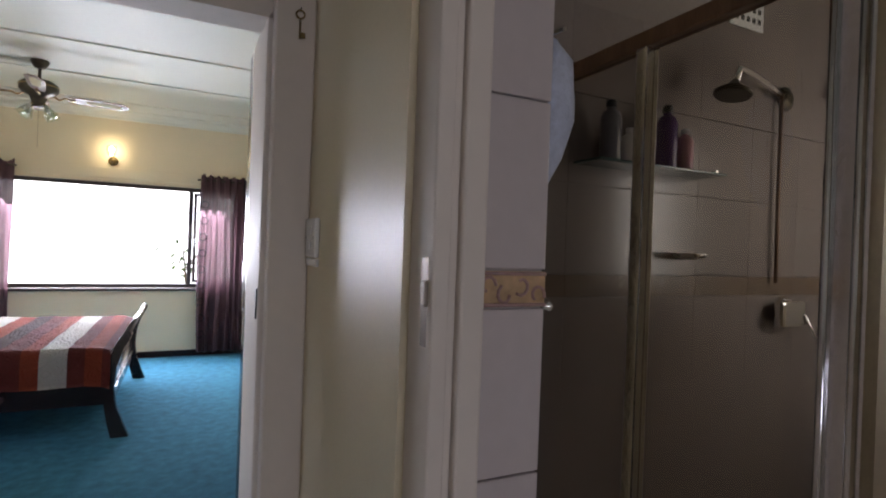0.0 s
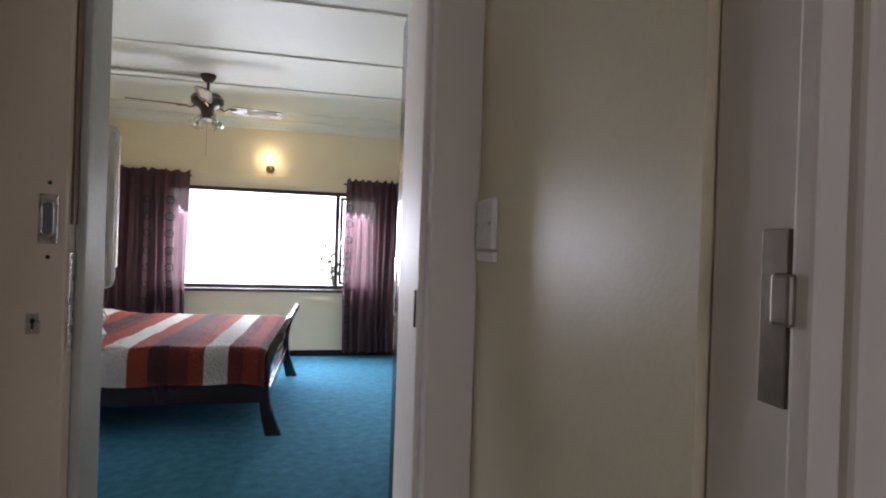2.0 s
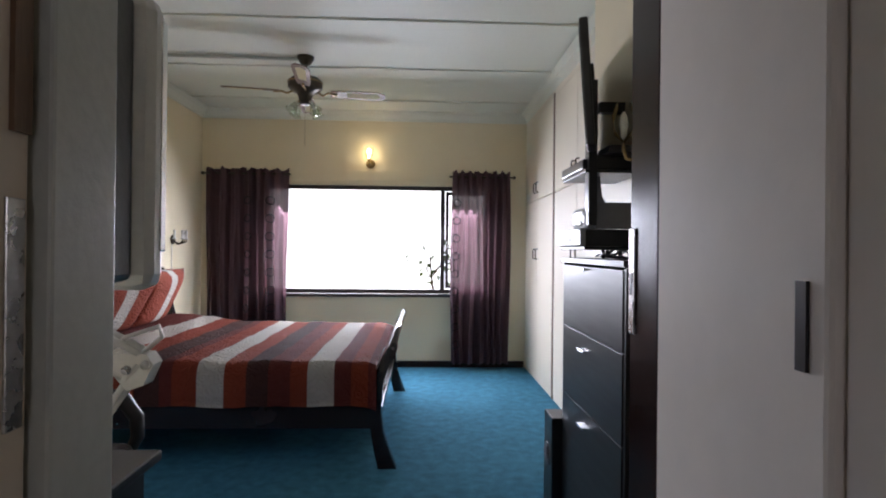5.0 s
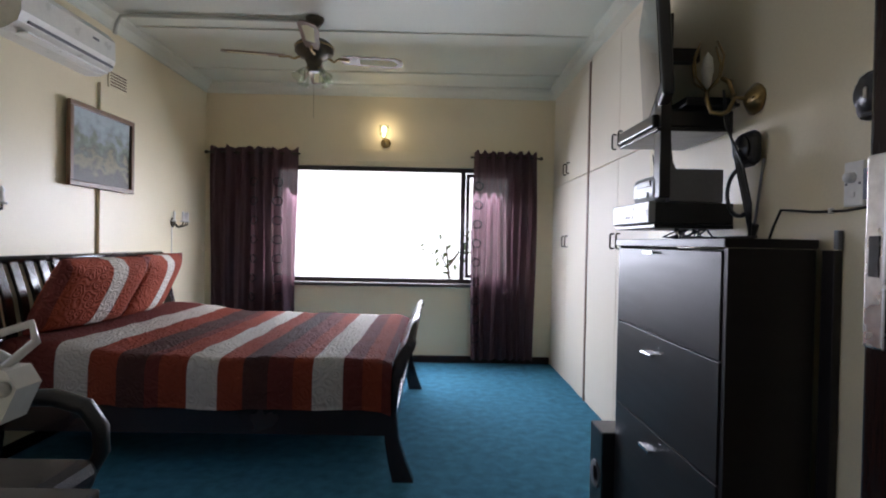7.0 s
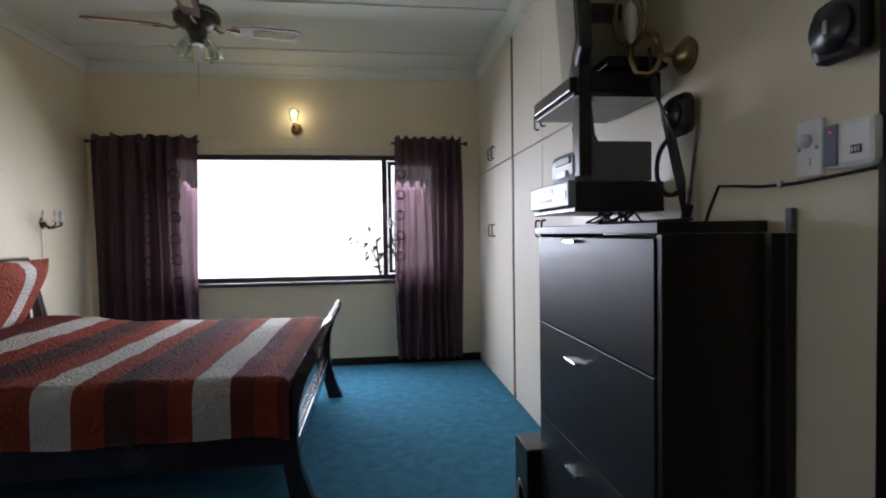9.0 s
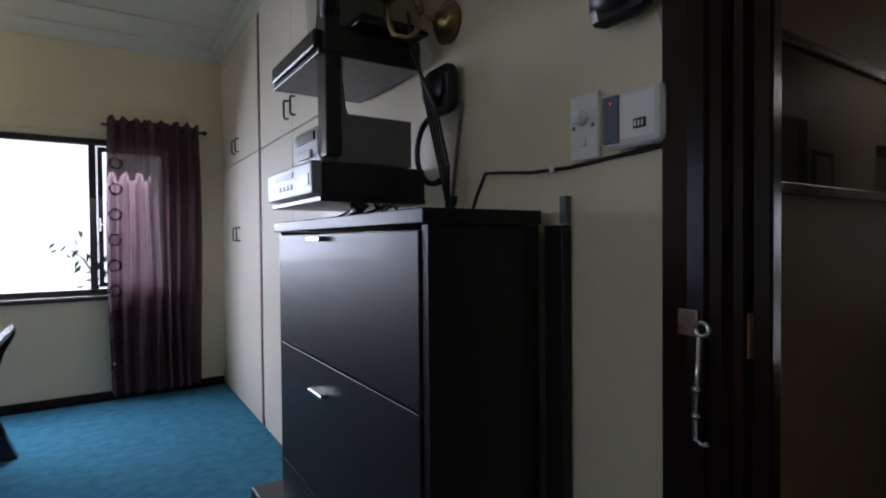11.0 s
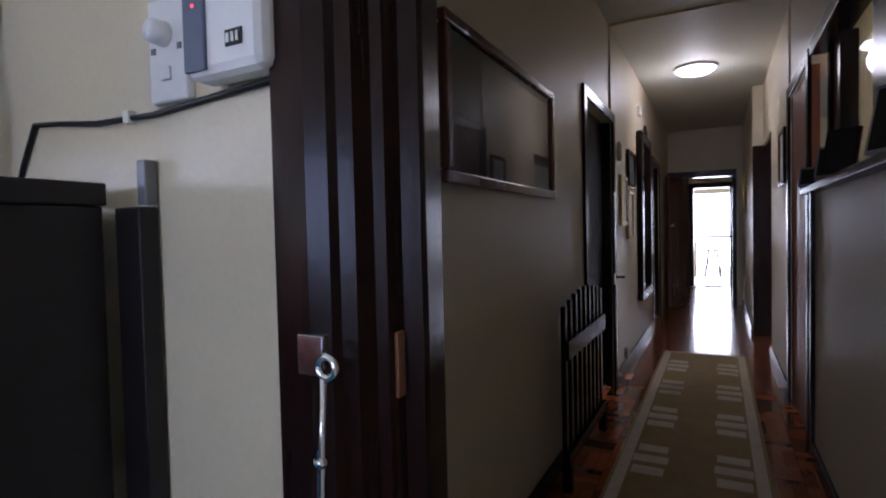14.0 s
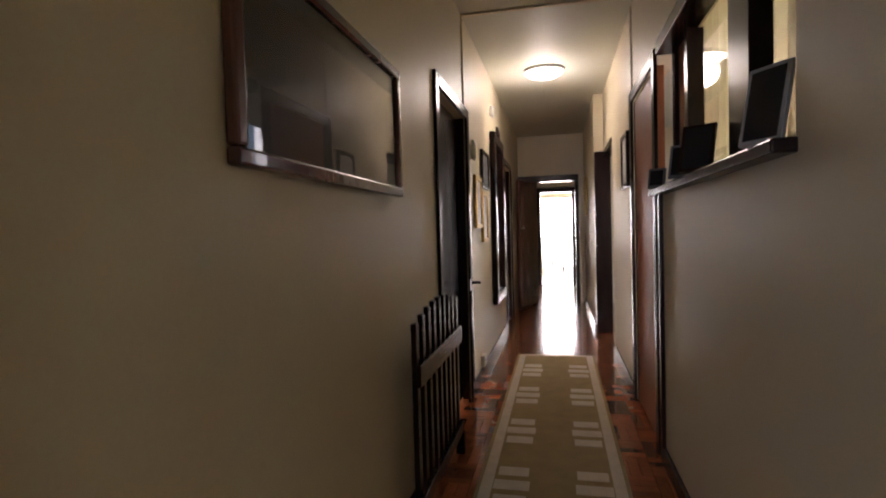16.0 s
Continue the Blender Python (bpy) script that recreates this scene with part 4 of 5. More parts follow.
for a in ((5.94, 6.66, 2.11, 2.145), (5.94, 6.66, 1.59, 1.625), (5.94, 5.975, 1.625, 2.11), (6.625, 6.66, 1.625, 2.11)):
    part("frame_side", box_bm(W + 0.024, W + 0.055, *a, bevel=0.006), BROWNSTRIP, PICT)
part("canvas", box_bm(W + 0.024, W + 0.036, 5.975, 6.625, 1.625, 2.11), PAINTING, PICT)


def chandelier_sconce(y, z):
    t = thing("wall_sconce", "bronze wall sconce with candle lamps and cut glass", "wall lamp", (W, y, z), "sconces over the bed")
    part("backplate", lathe_bm([(0.03, 0), (0.045, 0.008), (0.03, 0.02)], pose(W, y, z, 0, 90, 0), 14), BRONZE, t)
    for k, a in enumerate((-55, -20, 20, 55)):
        dx, dy = 0.13 * math.cos(radians(a)), 0.13 * math.sin(radians(a))
        part("arm", tube_bm([(W + 0.01, y, z), (W + dx * 0.5, y + dy * 0.5, z - 0.045), (W + dx, y + dy, z - 0.02), (W + dx, y + dy, z + 0.01)], 0.006, 6), BRONZE, t)
        part("candle", lathe_bm([(0.022, 0), (0.026, 0.008), (0.010, 0.012), (0.010, 0.06), (0.013, 0.075), (0.0, 0.10)], pose(W + dx, y + dy, z + 0.005), 10), WHITEPLASTIC, t)
    part("cable", tube_bm([(W + 0.006, y - 0.01, z - 0.02), (W + 0.006, y - 0.012, z - 0.35)], 0.004, 5), WHITEPLASTIC, t)


chandelier_sconce(7.36, 1.40)
chandelier_sconce(5.28, 1.42)

# lit sconce over the window
ls = thing("lit_wall_lamp", "brass wall lamp with a lit bulb in clear glass", "wall lamp", (-0.06, N, 2.335))
part("backplate", lathe_bm([(0.05, 0), (0.052, 0.012), (0.03, 0.025)], pose(-0.055, N - 0.001, 2.285, 90, 0, 0), 18), BRASS, ls)
part("arm", tube_bm([(-0.055, N - 0.02, 2.285), (-0.06, N - 0.07, 2.26), (-0.065, N - 0.11, 2.28), (-0.065, N - 0.11, 2.325)], 0.009, 8), BRASS, ls)
part("bulb", lathe_bm([(0.010, 0), (0.012, 0.03), (0.024, 0.06), (0.026, 0.08), (0.012, 0.105), (0.0, 0.11)], pose(-0.065, N - 0.11, 2.335), 14), BULB, ls)
part("shade", lathe_bm([(0.018, 0), (0.045, 0.03), (0.055, 0.08), (0.048, 0.13), (0.046, 0.13), (0.052, 0.08), (0.042, 0.032)], pose(-0.065, N - 0.11, 2.32), 18), SHADE, ls)
for o in ls.children:
    o.visible_shadow = False if o.name.startswith(("shade", "bulb")) else True
lamp("sconce_light", "POINT", pose(-0.065, N - 0.11, 2.405), 1.7, (1.0, 0.80, 0.45), radius=0.03)

# ---- wardrobe ----
WF = 1.71
for i, (a, b) in enumerate(((5.02, 6.07), (6.07, 6.755), (6.795, 7.46), (7.46, N - 0.01))):
    wd = thing("wardrobe", "built-in cream wardrobe unit with bronze handles", "wardrobe", (1.8, (a + b) / 2, 0), "wardrobe units")
    part("carcass", box_bm(WF + 0.02, 2.30, a, b, 0.0, 2.77), WARDROBE, wd)
    side = b - 0.06 if i % 2 == 0 else a + 0.06
    for z0, z1, hz in ((0.05, 1.845, 1.295), (1.855, 2.71, 1.975)):
        d = part("door", box_bm(WF, WF + 0.02, a + 0.003, b - 0.003, z0, z1, bevel=0.002), WARDROBE, wd)
        part("handle", tube_bm([(WF, side, hz - 0.05), (WF - 0.022, side, hz - 0.05), (WF - 0.027, side, hz - 0.04), (WF - 0.027, side, hz + 0.04), (WF - 0.022, side, hz + 0.05), (WF, side, hz + 0.05)], 0.006, 6), BRONZE, d, "dark bronze bow handle")
    part("plinth", box_bm(WF + 0.005, WF + 0.02, a, b, 0.0, 0.045), WARDROBE, wd)
    part("fascia", box_bm(WF + 0.002, WF + 0.02, a, b, 2.715, 2.86), WARDROBE, wd)
structure("trim_wardrobe_post", box_bm(WF - 0.006, WF + 0.03, 6.756, 6.794, 0, 2.74, bevel=0.003), BROWNSTRIP, "dark wood post between wardrobe units")

# ---- shoe cabinet ----
CX, CY0, CY1, CT = 1.224, 3.845, 4.64, 1.29
sc2 = thing("shoe_cabinet", "tall black-brown cabinet with three tilting fronts", "cabinet", (1.3, 4.13, 0))
for y0, y1 in ((CY0, CY0 + 0.02), (CY1 - 0.02, CY1)):
    part("side_panel", box_bm(CX + 0.004, 1.455, y0, y1, 0, CT - 0.025, bevel=0.0015), BLACKWOOD, sc2)
part("top", box_bm(CX - 0.008, 1.458, CY0 - 0.004, CY1 + 0.004, CT - 0.024, CT, bevel=0.002), BLACKWOOD, sc2)
part("back", box_bm(1.42, 1.455, CY0 + 0.02, CY1 - 0.02, 0.02, CT - 0.03), BLACKWOOD, sc2)
for z0, z1 in ((0.06, 0.645), (0.649, 0.967), (0.971, CT - 0.034)):
    f = part("front", box_bm(CX, CX + 0.018, CY0 + 0.023, CY1 - 0.023, z0, z1, bevel=0.002), BLACKWOOD, sc2)
    hz = z1 - (0.07 if z1 < 1 else 0.012)
    part("handle", box_bm(CX - 0.018, CX, 4.265, 4.345, hz - 0.004, hz + 0.006, bevel=0.002), CHROME, f, "flat brushed metal pull")
part("plinth", box_bm(CX + 0.03, 1.42, CY0 + 0.02, CY1 - 0.02, 0, 0.058), BLACKWOOD, sc2)
bd = thing("backing_board", "narrow dark board leaning behind the cabinet", "board", (1.46, 3.85, 0))
part("board", box_bm(1.466, 1.488, 3.800, 3.843, 0, 1.264, bevel=0.002), BLACKWOOD, bd)
part("peg", box_bm(1.474, 1.488, 3.8, 3.815, 1.266, 1.314, bevel=0.002), GREYPLASTIC, bd)
bx = thing("subwoofer", "small black speaker box on the carpet", "speaker", (1.33, 4.73, 0))
part("case", box_bm(1.18, 1.48, 4.65, 4.81, 0, 0.50, bevel=0.006), BLACKPLASTIC, bx)
part("cone", lathe_bm([(0.06, 0), (0.055, 0.006), (0.02, -0.004), (0.0, 0.0)], pose(1.18, 4.73, 0.3, 0, -90, 0), 16), GREYPLASTIC, bx)

# ---- television group ----
tm = Matrix.Translation((1.185, 4.155, 1.72)) @ Euler((0, radians(-4), radians(-18))).to_matrix().to_4x4()
tv = thing("television", "flat black television on a wall arm", "television", (1.28, 4.465, 1.75))
b = box_bm(0.0, 0.036, 0, 0.84, 0.02, 0.54, bevel=0.008)
bmesh.ops.transform(b, matrix=tm, verts=b.verts[:])
body = part("case", b, BLACKPLASTIC, tv)
b = box_bm(-0.003, 0.0, 0.03, 0.81, 0.06, 0.51)
bmesh.ops.transform(b, matrix=tm, verts=b.verts[:])
part("screen", b, SCREEN, body, "glossy screen reflecting the room")
b = box_bm(0.036, 0.052, 0.2, 0.64, 0.10, 0.42, bevel=0.01)
bmesh.ops.transform(b, matrix=tm, verts=b.verts[:])
part("back_cover", b, BLACKPLASTIC, body)
part("column", box_bm(1.235, 1.272, 4.285, 4.34, 1.43, 2.05, bevel=0.004), BLACKPLASTIC, tv)
part("wall_arm", add_box(box_bm(1.37, 1.5, 4.545, 4.585, 1.98, 2.03), 1.495, 1.52, 4.485, 4.645, 1.88, 2.12, 0.003), BLACKPLASTIC, tv)
part("arm_shelf", box_bm(1.22, 1.49, 4.285, 4.665, 1.328, 1.342, bevel=0.003), BLACKPLASTIC, tv)
part("upper_shelf", box_bm(1.22, 1.48, 4.285, 4.645, 1.655, 1.668, bevel=0.003), BLACKPLASTIC, tv)
part("shelf_stay", tube_bm([(1.31, 4.315, 1.334), (1.31, 4.315, 1.286)], 0.008, 6), CHROME, tv)
dv = thing("disc_player", "black disc player with silver front panel", "disc player", (1.33, 4.465, 1.342))
part("case", box_bm(1.225, 1.5, 4.29, 4.635, 1.343, 1.415, bevel=0.003), BLACKPLASTIC, dv)
fr = part("front_panel", box_bm(1.2, 1.225, 4.285, 4.64, 1.345, 1.418, bevel=0.004), SILVERPLASTIC, dv)
part("display", box_bm(1.1985, 1.2005, 4.305, 4.375, 1.365, 1.39), BLACKPLASTIC, fr)
part("disc_tray", box_bm(1.1985, 1.2005, 4.415, 4.565, 1.392, 1.405), GREYPLASTIC, fr)
for k in range(4):
    part("button", box_bm(1.197, 1.201, 4.56 + 0.03 * k - 0.135, 4.575 + 0.03 * k - 0.135, 1.365, 1.375, bevel=0.001), WHITEPLASTIC, fr)
rd = thing("clock_radio", "silver rounded portable radio with short aerial", "radio", (1.29, 4.465, 1.416))
part("body", box_bm(1.23, 1.34, 4.305, 4.525, 1.417, 1.515, bevel=0.025), SILVERPLASTIC, rd)
part("dial", box_bm(1.226, 1.231, 4.345, 4.465, 1.475, 1.495, bevel=0.001), BLACKPLASTIC, rd)
part("speaker_slot", box_bm(1.224, 1.231, 4.365, 4.445, 1.435, 1.455, bevel=0.003), WHITEPLASTIC, rd)
part("aerial", tube_bm([(1.31, 4.495, 1.51), (1.3, 4.505, 1.61)], 0.002, 5), CHROME, rd)
dc = thing("decoder_box", "grey set-top box standing under the television", "decoder", (1.375, 4.335, 1.416))
part("case", box_bm(1.27, 1.455, 4.29, 4.325, 1.417, 1.53, bevel=0.004), GREYPLASTIC, dc)
part("neck", outline_bm([(1.29, 1.525), (1.36, 1.525), (1.335, 1.57), (1.325, 1.66), (1.305, 1.66), (1.305, 1.57)], 1, 4.41, 4.43), GREYPLASTIC, dc)
us = thing("upper_player", "dusty grey player with papers on the upper shelf", "player", (1.36, 4.465, 1.668))
part("case", box_bm(1.25, 1.5, 4.305, 4.655, 1.669, 1.735, bevel=0.01), BLACKPLASTIC, us)
part("lid_flap", box_bm(1.215, 1.26, 4.305, 4.645, 1.672, 1.715, bevel=0.006), BLACKPLASTIC, us)
pk = thing("paper_stack", "loose dark paper folders on the player", "papers", (1.38, 4.365, 1.735))
for k in range(4):
    part("folder", box_bm(1.28 + 0.01 * k + 0.03, 1.49, 4.40 + 0.02 * k - 0.135, 4.485, 1.737 + 0.012 * k, 1.747 + 0.012 * k, bevel=0.002), BLACKPLASTIC, pk)
cb = thing("cable_bundle", "tangle of black cables behind the television shelves", "cables", (1.425, 4.265, 1.3))
for k in range(16):
    y0 = 4.30 + 0.015 * k
    pts = [(1.40 + 0.03 * math.sin(k), y0, 1.335), (1.36 + 0.04 * math.cos(k * 1.7), y0 - 0.05, 1.30), (1.42 + 0.02 * math.sin(k * 2.1), y0 - 0.09, 1.293), (1.435, 4.20 + 0.01 * k - 0.135, 1.30)]
    part("cable", tube_bm(pts, 0.0035, 5), BLACKPLASTIC, cb)
for k in range(4):
    a = 0.012 * k
    part("hanging_cable", tube_bm([(1.455, 4.305, 1.80), (1.45 - a + 0.03 - 0.045, 4.36 - a - 0.135, 1.66), (1.425, 4.30 - a - 0.135, 1.52), (1.435, 4.27 - a - 0.135, 1.40), (1.445, 4.115, 1.30)], 0.003 + 0.0008 * (k % 2), 6), BLACKPLASTIC, cb)
part("cable_loop", tube_bm([(1.435, 4.30 + y - 0.135, 1.44 + z) for y, z in arc(-0.01, 0, 0.075, 80, -110, 14)], 0.007, 6), BLACKPLASTIC, cb)

# gold sconce, small speakers, wall plates on the east wall
gs2 = thing("brass_sconce", "scrolled brass wall sconce with unlit candle bulb", "wall lamp", (E, 4.17, 1.725))
part("backplate", lathe_bm([(0.045, 0), (0.050, 0.01), (0.03, 0.028), (0.012, 0.04)], pose(E, 4.17, 1.735, 0, -90, 0), 18), BRASS, gs2)
part("arm", tube_bm([(E - 0.03, 4.17, 1.735), (E - 0.06, 4.19, 1.745), (E - 0.075, 4.2, 1.705), (E - 0.09, 4.21, 1.695), (E - 0.115, 4.23, 1.705), (E - 0.125, 4.24, 1.745), (E - 0.125, 4.24, 1.775)], 0.0075, 10), BRASS, gs2)
part("scroll", tube_bm([(E - 0.065, 4.19, 1.75), (E - 0.075, 4.2, 1.795), (E - 0.09, 4.21, 1.81), (E - 0.06, 4.215, 1.8)], 0.008, 8), BRASS, gs2)
for a in range(4):
    ca, sa = 0.05 * math.cos(a * math.pi / 2 + 0.4), 0.05 * math.sin(a * math.pi / 2 + 0.4)
    part("cage_bar", tube_bm([(E - 0.125, 4.24, 1.775), (E - 0.125 + ca, 4.200 + sa + 0.04, 1.815), (E - 0.125 + ca * 1.2, 4.200 + sa * 1.2 + 0.04, 1.875), (E - 0.125 + ca * 0.7, 4.200 + sa * 0.7 + 0.04, 1.93)], 0.004, 6), BRASS, gs2)
part("candle_bulb", lathe_bm([(0.014, 0), (0.015, 0.04), (0.020, 0.06), (0.014, 0.10), (0.0, 0.12)], pose(E - 0.125, 4.24, 1.785), 12), OFFWHITE, gs2)


def small_speaker(y, z, r):
    t = thing("satellite_speaker", "small round black loudspeaker on the wall", "speaker", (E, y, z), "satellite speakers")
    b = box_bm(E - 0.050, E - 0.008, y - r, y + r, z - r, z + r, bevel=r * 0.45)
    part("case", b, BLACKPLASTIC, t)
    part("mount", box_bm(E - 0.02, E, y - 0.02, y + 0.02, z - 0.03, z + 0.03, bevel=0.003), BLACKPLASTIC, t)
    part("grille", lathe_bm([(r * 0.8, 0), (r * 0.75, 0.006), (0.0, 0.010)], pose(E - 0.050, y, z, 0, -90, 0), 18), BLACKPLASTIC, t)
    part("badge", box_bm(E - 0.063, E - 0.059, y - 0.004, y + 0.004, z - 0.012, z + 0.012), NICKEL, t)
    return t


s1 = small_speaker(4.165, 1.575, 0.055)
part("cable", tube_bm([(E - 0.008, 4.115, 1.54), (E - 0.006, 4.135, 1.46), (E - 0.006, 4.155, 1.36), (E - 0.006, 4.175, 1.28)], 0.004, 5), GREYPLASTIC, s1)
part("plug", tube_bm([(E - 0.01, 4.15, 1.34), (E - 0.012, 4.17, 1.29)], 0.012, 8), BLACKPLASTIC, s1)
s2 = small_speaker(3.675, 1.615, 0.055)
part("cable", tube_bm([(E - 0.008, 3.63, 1.56), (E - 0.006, 3.615, 1.51), (E - 0.006, 3.608, 1.45)], 0.003, 5), WHITEPLASTIC, s2)
dm = thing("dimmer_switch", "white wall plate with fan dial and small switch", "switch", (E, 3.765, 1.42))
part("plate", box_bm(E - 0.010, E, 3.735, 3.795, 1.370, 1.478, bevel=0.003), WHITEPLASTIC, dm)
part("dial", lathe_bm([(0.013, 0), (0.012, 0.016), (0.0, 0.017)], pose(E - 0.010, 3.768, 1.439, 0, -90, 0), 18), WHITEPLASTIC, dm)
part("rocker", box_bm(E - 0.013, E - 0.009, 3.759, 3.773, 1.392, 1.406, bevel=0.001), WHITEPLASTIC, dm)
for yy, zz in ((3.786, 1.424), (3.745, 1.424)):
    part("mark", box_bm(E - 0.0112, E - 0.0098, yy - 0.003, yy + 0.003, zz - 0.003, zz + 0.003), GREYPLASTIC, dm)
ch = thing("door_chime", "white door chime box with grey grille panel", "door chime", (E, 3.655, 1.415))
part("case", box_bm(E - 0.036, E, 3.605, 3.705, 1.375, 1.457, bevel=0.010), WHITEPLASTIC, ch)
part("grille_panel", box_bm(E - 0.039, E - 0.034, 3.673, 3.702, 1.381, 1.452, bevel=0.002), material("slate_plastic", (0.10, 0.12, 0.17), 0.4), ch)
bdg = part("badge", box_bm(E - 0.0375, E - 0.0355, 3.628, 3.648, 1.397, 1.411), BLACKPLASTIC, ch)
for k in range(3):
    part("mark", box_bm(E - 0.0385, E - 0.0375, 3.631 + 0.006 * k, 3.634 + 0.006 * k, 1.400, 1.408), WHITEPLASTIC, bdg)
part("indicator", lathe_bm([(0.002, 0), (0.0, 0.002)], pose(E - 0.039, 3.687, 1.44, 0, -90, 0), 8), glow("red_indicator", (1.0, 0.05, 0.05), 2.0), ch)
wc = thing("wall_cable", "thin black cable pinned along the wall", "cable", (E, 3.9, 1.37))
part("cable", tube_bm([(E - 0.004, 3.598, 1.52), (E - 0.005, 3.599, 1.40), (E - 0.005, 3.612, 1.373), (E - 0.005, 3.70, 1.368), (E - 0.004, 3.80, 1.362), (E - 0.005, 3.90, 1.364), (E - 0.004, 3.98, 1.373), (E - 0.004, 4.037, 1.378), (E - 0.004, 4.07, 1.33), (E - 0.004, 4.09, 1.29)], 0.0035, 6), BLACKPLASTIC, wc)
part("clip", box_bm(E - 0.010, E, 3.835, 3.845, 1.357, 1.371, bevel=0.001), WHITEPLASTIC, wc)

# ---- doorway from bedroom to hall ----
df = structure("door_3", outline_bm([(1.468, 3.612), (1.468, 3.575), (1.474, 3.556), (1.484, 3.553), (1.489, 3.540), (1.514, 3.538), (1.518, 3.528), (1.540, 3.525), (1.546, 3.508), (1.556, 3.508), (1.575, 3.528), (1.60, 3.532), (1.652, 3.542), (1.656, 3.560), (1.656, 3.612)], 2, 0, 2.12), DARKWOOD, "dark varnished doorway to the hall")
part("opposite_jamb", box_bm(1.468, 1.62, 2.66, 2.745, 0, 2.12, bevel=0.006), DARKWOOD, df)
part("head", box_bm(1.468, 1.62, 2.745, 3.50, 2.04, 2.12, bevel=0.006), DARKWOOD, df)
hkp = part("hook_plate", box_bm(1.466, 1.477, 3.56, 3.588, 1.11, 1.145, bevel=0.001, m=None), CHROME, df)
hook = bmesh.new()
add_tube(hook, [(1.454, 3.358 + y + 0.188, 1.088 + z + 0.035) for y, z in arc(0, 0, 0.009, 0, 360, 12)], 0.0035, 6)
add_tube(hook, [(1.454, 3.55, 1.115), (1.452, 3.552, 1.055), (1.452, 3.554, 1.005), (1.452, 3.554, 0.98), (1.452, 3.544, 0.975), (1.452, 3.538, 0.978)], 0.0035, 6)
part("cabin_hook", hook, CHROME, hkp)
for zz in (1.01, 0.975):
    part("collar", lathe_bm([(0.005, -0.004), (0.006, 0), (0.005, 0.004)], pose(1.452, 3.553, zz + 0.035), 8), CHROME, hkp)
part("strike_plate", box_bm(1.524, 1.537, 3.5225, 3.526, 1.08, 1.14, bevel=0.001), material("copper_plate", (0.35, 0.16, 0.09), 0.35, metal=0.6), df)
part("threshold", box_bm(1.50, 1.62, 2.76, 3.483, 0.0, 0.012, bevel=0.003), DARKWOOD, df)

# ---- desk corner by the doorway ----
dk2 = thing("desk", "dark wooden desk against the partition", "desk", (-0.6, 3.2, 0))
part("top", box_bm(-1.25, -0.19, 2.86, 3.60, 0.72, 0.75, bevel=0.006), BLACKWOOD, dk2)
for xx in (-1.22, -0.25):
    part("side", box_bm(xx, xx + 0.03, 2.90, 3.56, 0, 0.72), BLACKWOOD, dk2)
part("back_panel", box_bm(-1.19, -0.25, 2.90, 2.92, 0.2, 0.72), BLACKWOOD, dk2)
wl = thing("desk_lamp", "white articulated desk lamp with paired arms", "desk lamp", (-0.23, 3.14, 0.75))
J, L0, U1 = Vector((0.0, 3.12, 1.095)), Vector((-0.21, 3.14, 0.80)), Vector((-0.30, 3.10, 1.26))
part("clamp", box_bm(-0.25, -0.18, 3.10, 3.18, 0.70, 0.81, bevel=0.006), OFFWHITE, wl)
for off in (-0.014, 0.014):
    part("lower_bar", tube_bm([L0 + Vector((0, off, 0)), J + Vector((0, off, 0))], 0.0075, 8), OFFWHITE, wl)
    part("upper_bar", tube_bm([J + Vector((0, off, 0.02)), U1 + Vector((0, off, 0.02))], 0.007, 8), OFFWHITE, wl)
    part("upper_stay", tube_bm([J + Vector((-0.03, off, -0.025)), U1 + Vector((-0.03, off, -0.025))], 0.007, 8), OFFWHITE, wl)
b = outline_bm([(J.x - 0.045, J.z + 0.022), (J.x + 0.015, J.z + 0.02), (J.x + 0.028, J.z), (J.x + 0.010, J.z - 0.04), (J.x - 0.02, J.z - 0.05), (J.x - 0.05, J.z - 0.015)], 1, J.y - 0.019, J.y + 0.019)
part("elbow", b, OFFWHITE, wl)
for dx, dz in ((-0.02, -0.01), (0.015, 0.0)):
    part("elbow_bolt", lathe_bm([(0.009, 0), (0.008, 0.006), (0, 0.007)], pose(J.x + dx, J.y - 0.02, J.z + dz, 90, 0, 0), 10), NICKEL, wl)
part("sleeve", box_bm(-0.025, 0.025, -0.02, 0.02, -0.06, 0.06, bevel=0.006, m=Matrix.Translation(L0.lerp(J, 0.42)) @ (J - L0).to_track_quat("Z", "Y").to_matrix().to_4x4()), OFFWHITE, wl)
part("flex", tube_bm([J + Vector((0, 0, 0.02)), J + Vector((0.035, 0, 0.05)), J + Vector((0.03, 0, 0.07)), J + Vector((-0.03, 0, 0.05)), J + Vector((-0.09, 0, 0.0))], 0.005, 6), OFFWHITE, wl)
part("lower_flex", tube_bm([J + Vector((-0.05, -0.02, -0.10)), J + Vector((-0.12, -0.02, -0.12)), J + Vector((-0.16, -0.02, -0.19)), J + Vector((-0.15, -0.01, -0.28))], 0.005, 6), OFFWHITE, wl)
part("head", lathe_bm([(0.02, 0.05), (0.04, 0.04), (0.07, -0.02), (0.075, -0.06), (0.07, -0.06)], pose(U1.x - 0.06, U1.y, U1.z, 0, 30, 0), 16), OFFWHITE, wl)
hm = thing("wall_cabinet", "glossy white wall box with rounded edges", "wall cabinet", (-0.2, 2.75, 1.27))
part("body", box_bm(-0.46, 0.118, 2.895, 2.965, 1.25, 1.71, bevel=0.025), OFFWHITE, hm)
part("dark_back", box_bm(-0.44, 0.100, 2.702, 2.897, 1.265, 1.695, bevel=0.012), BLACKPLASTIC, hm)
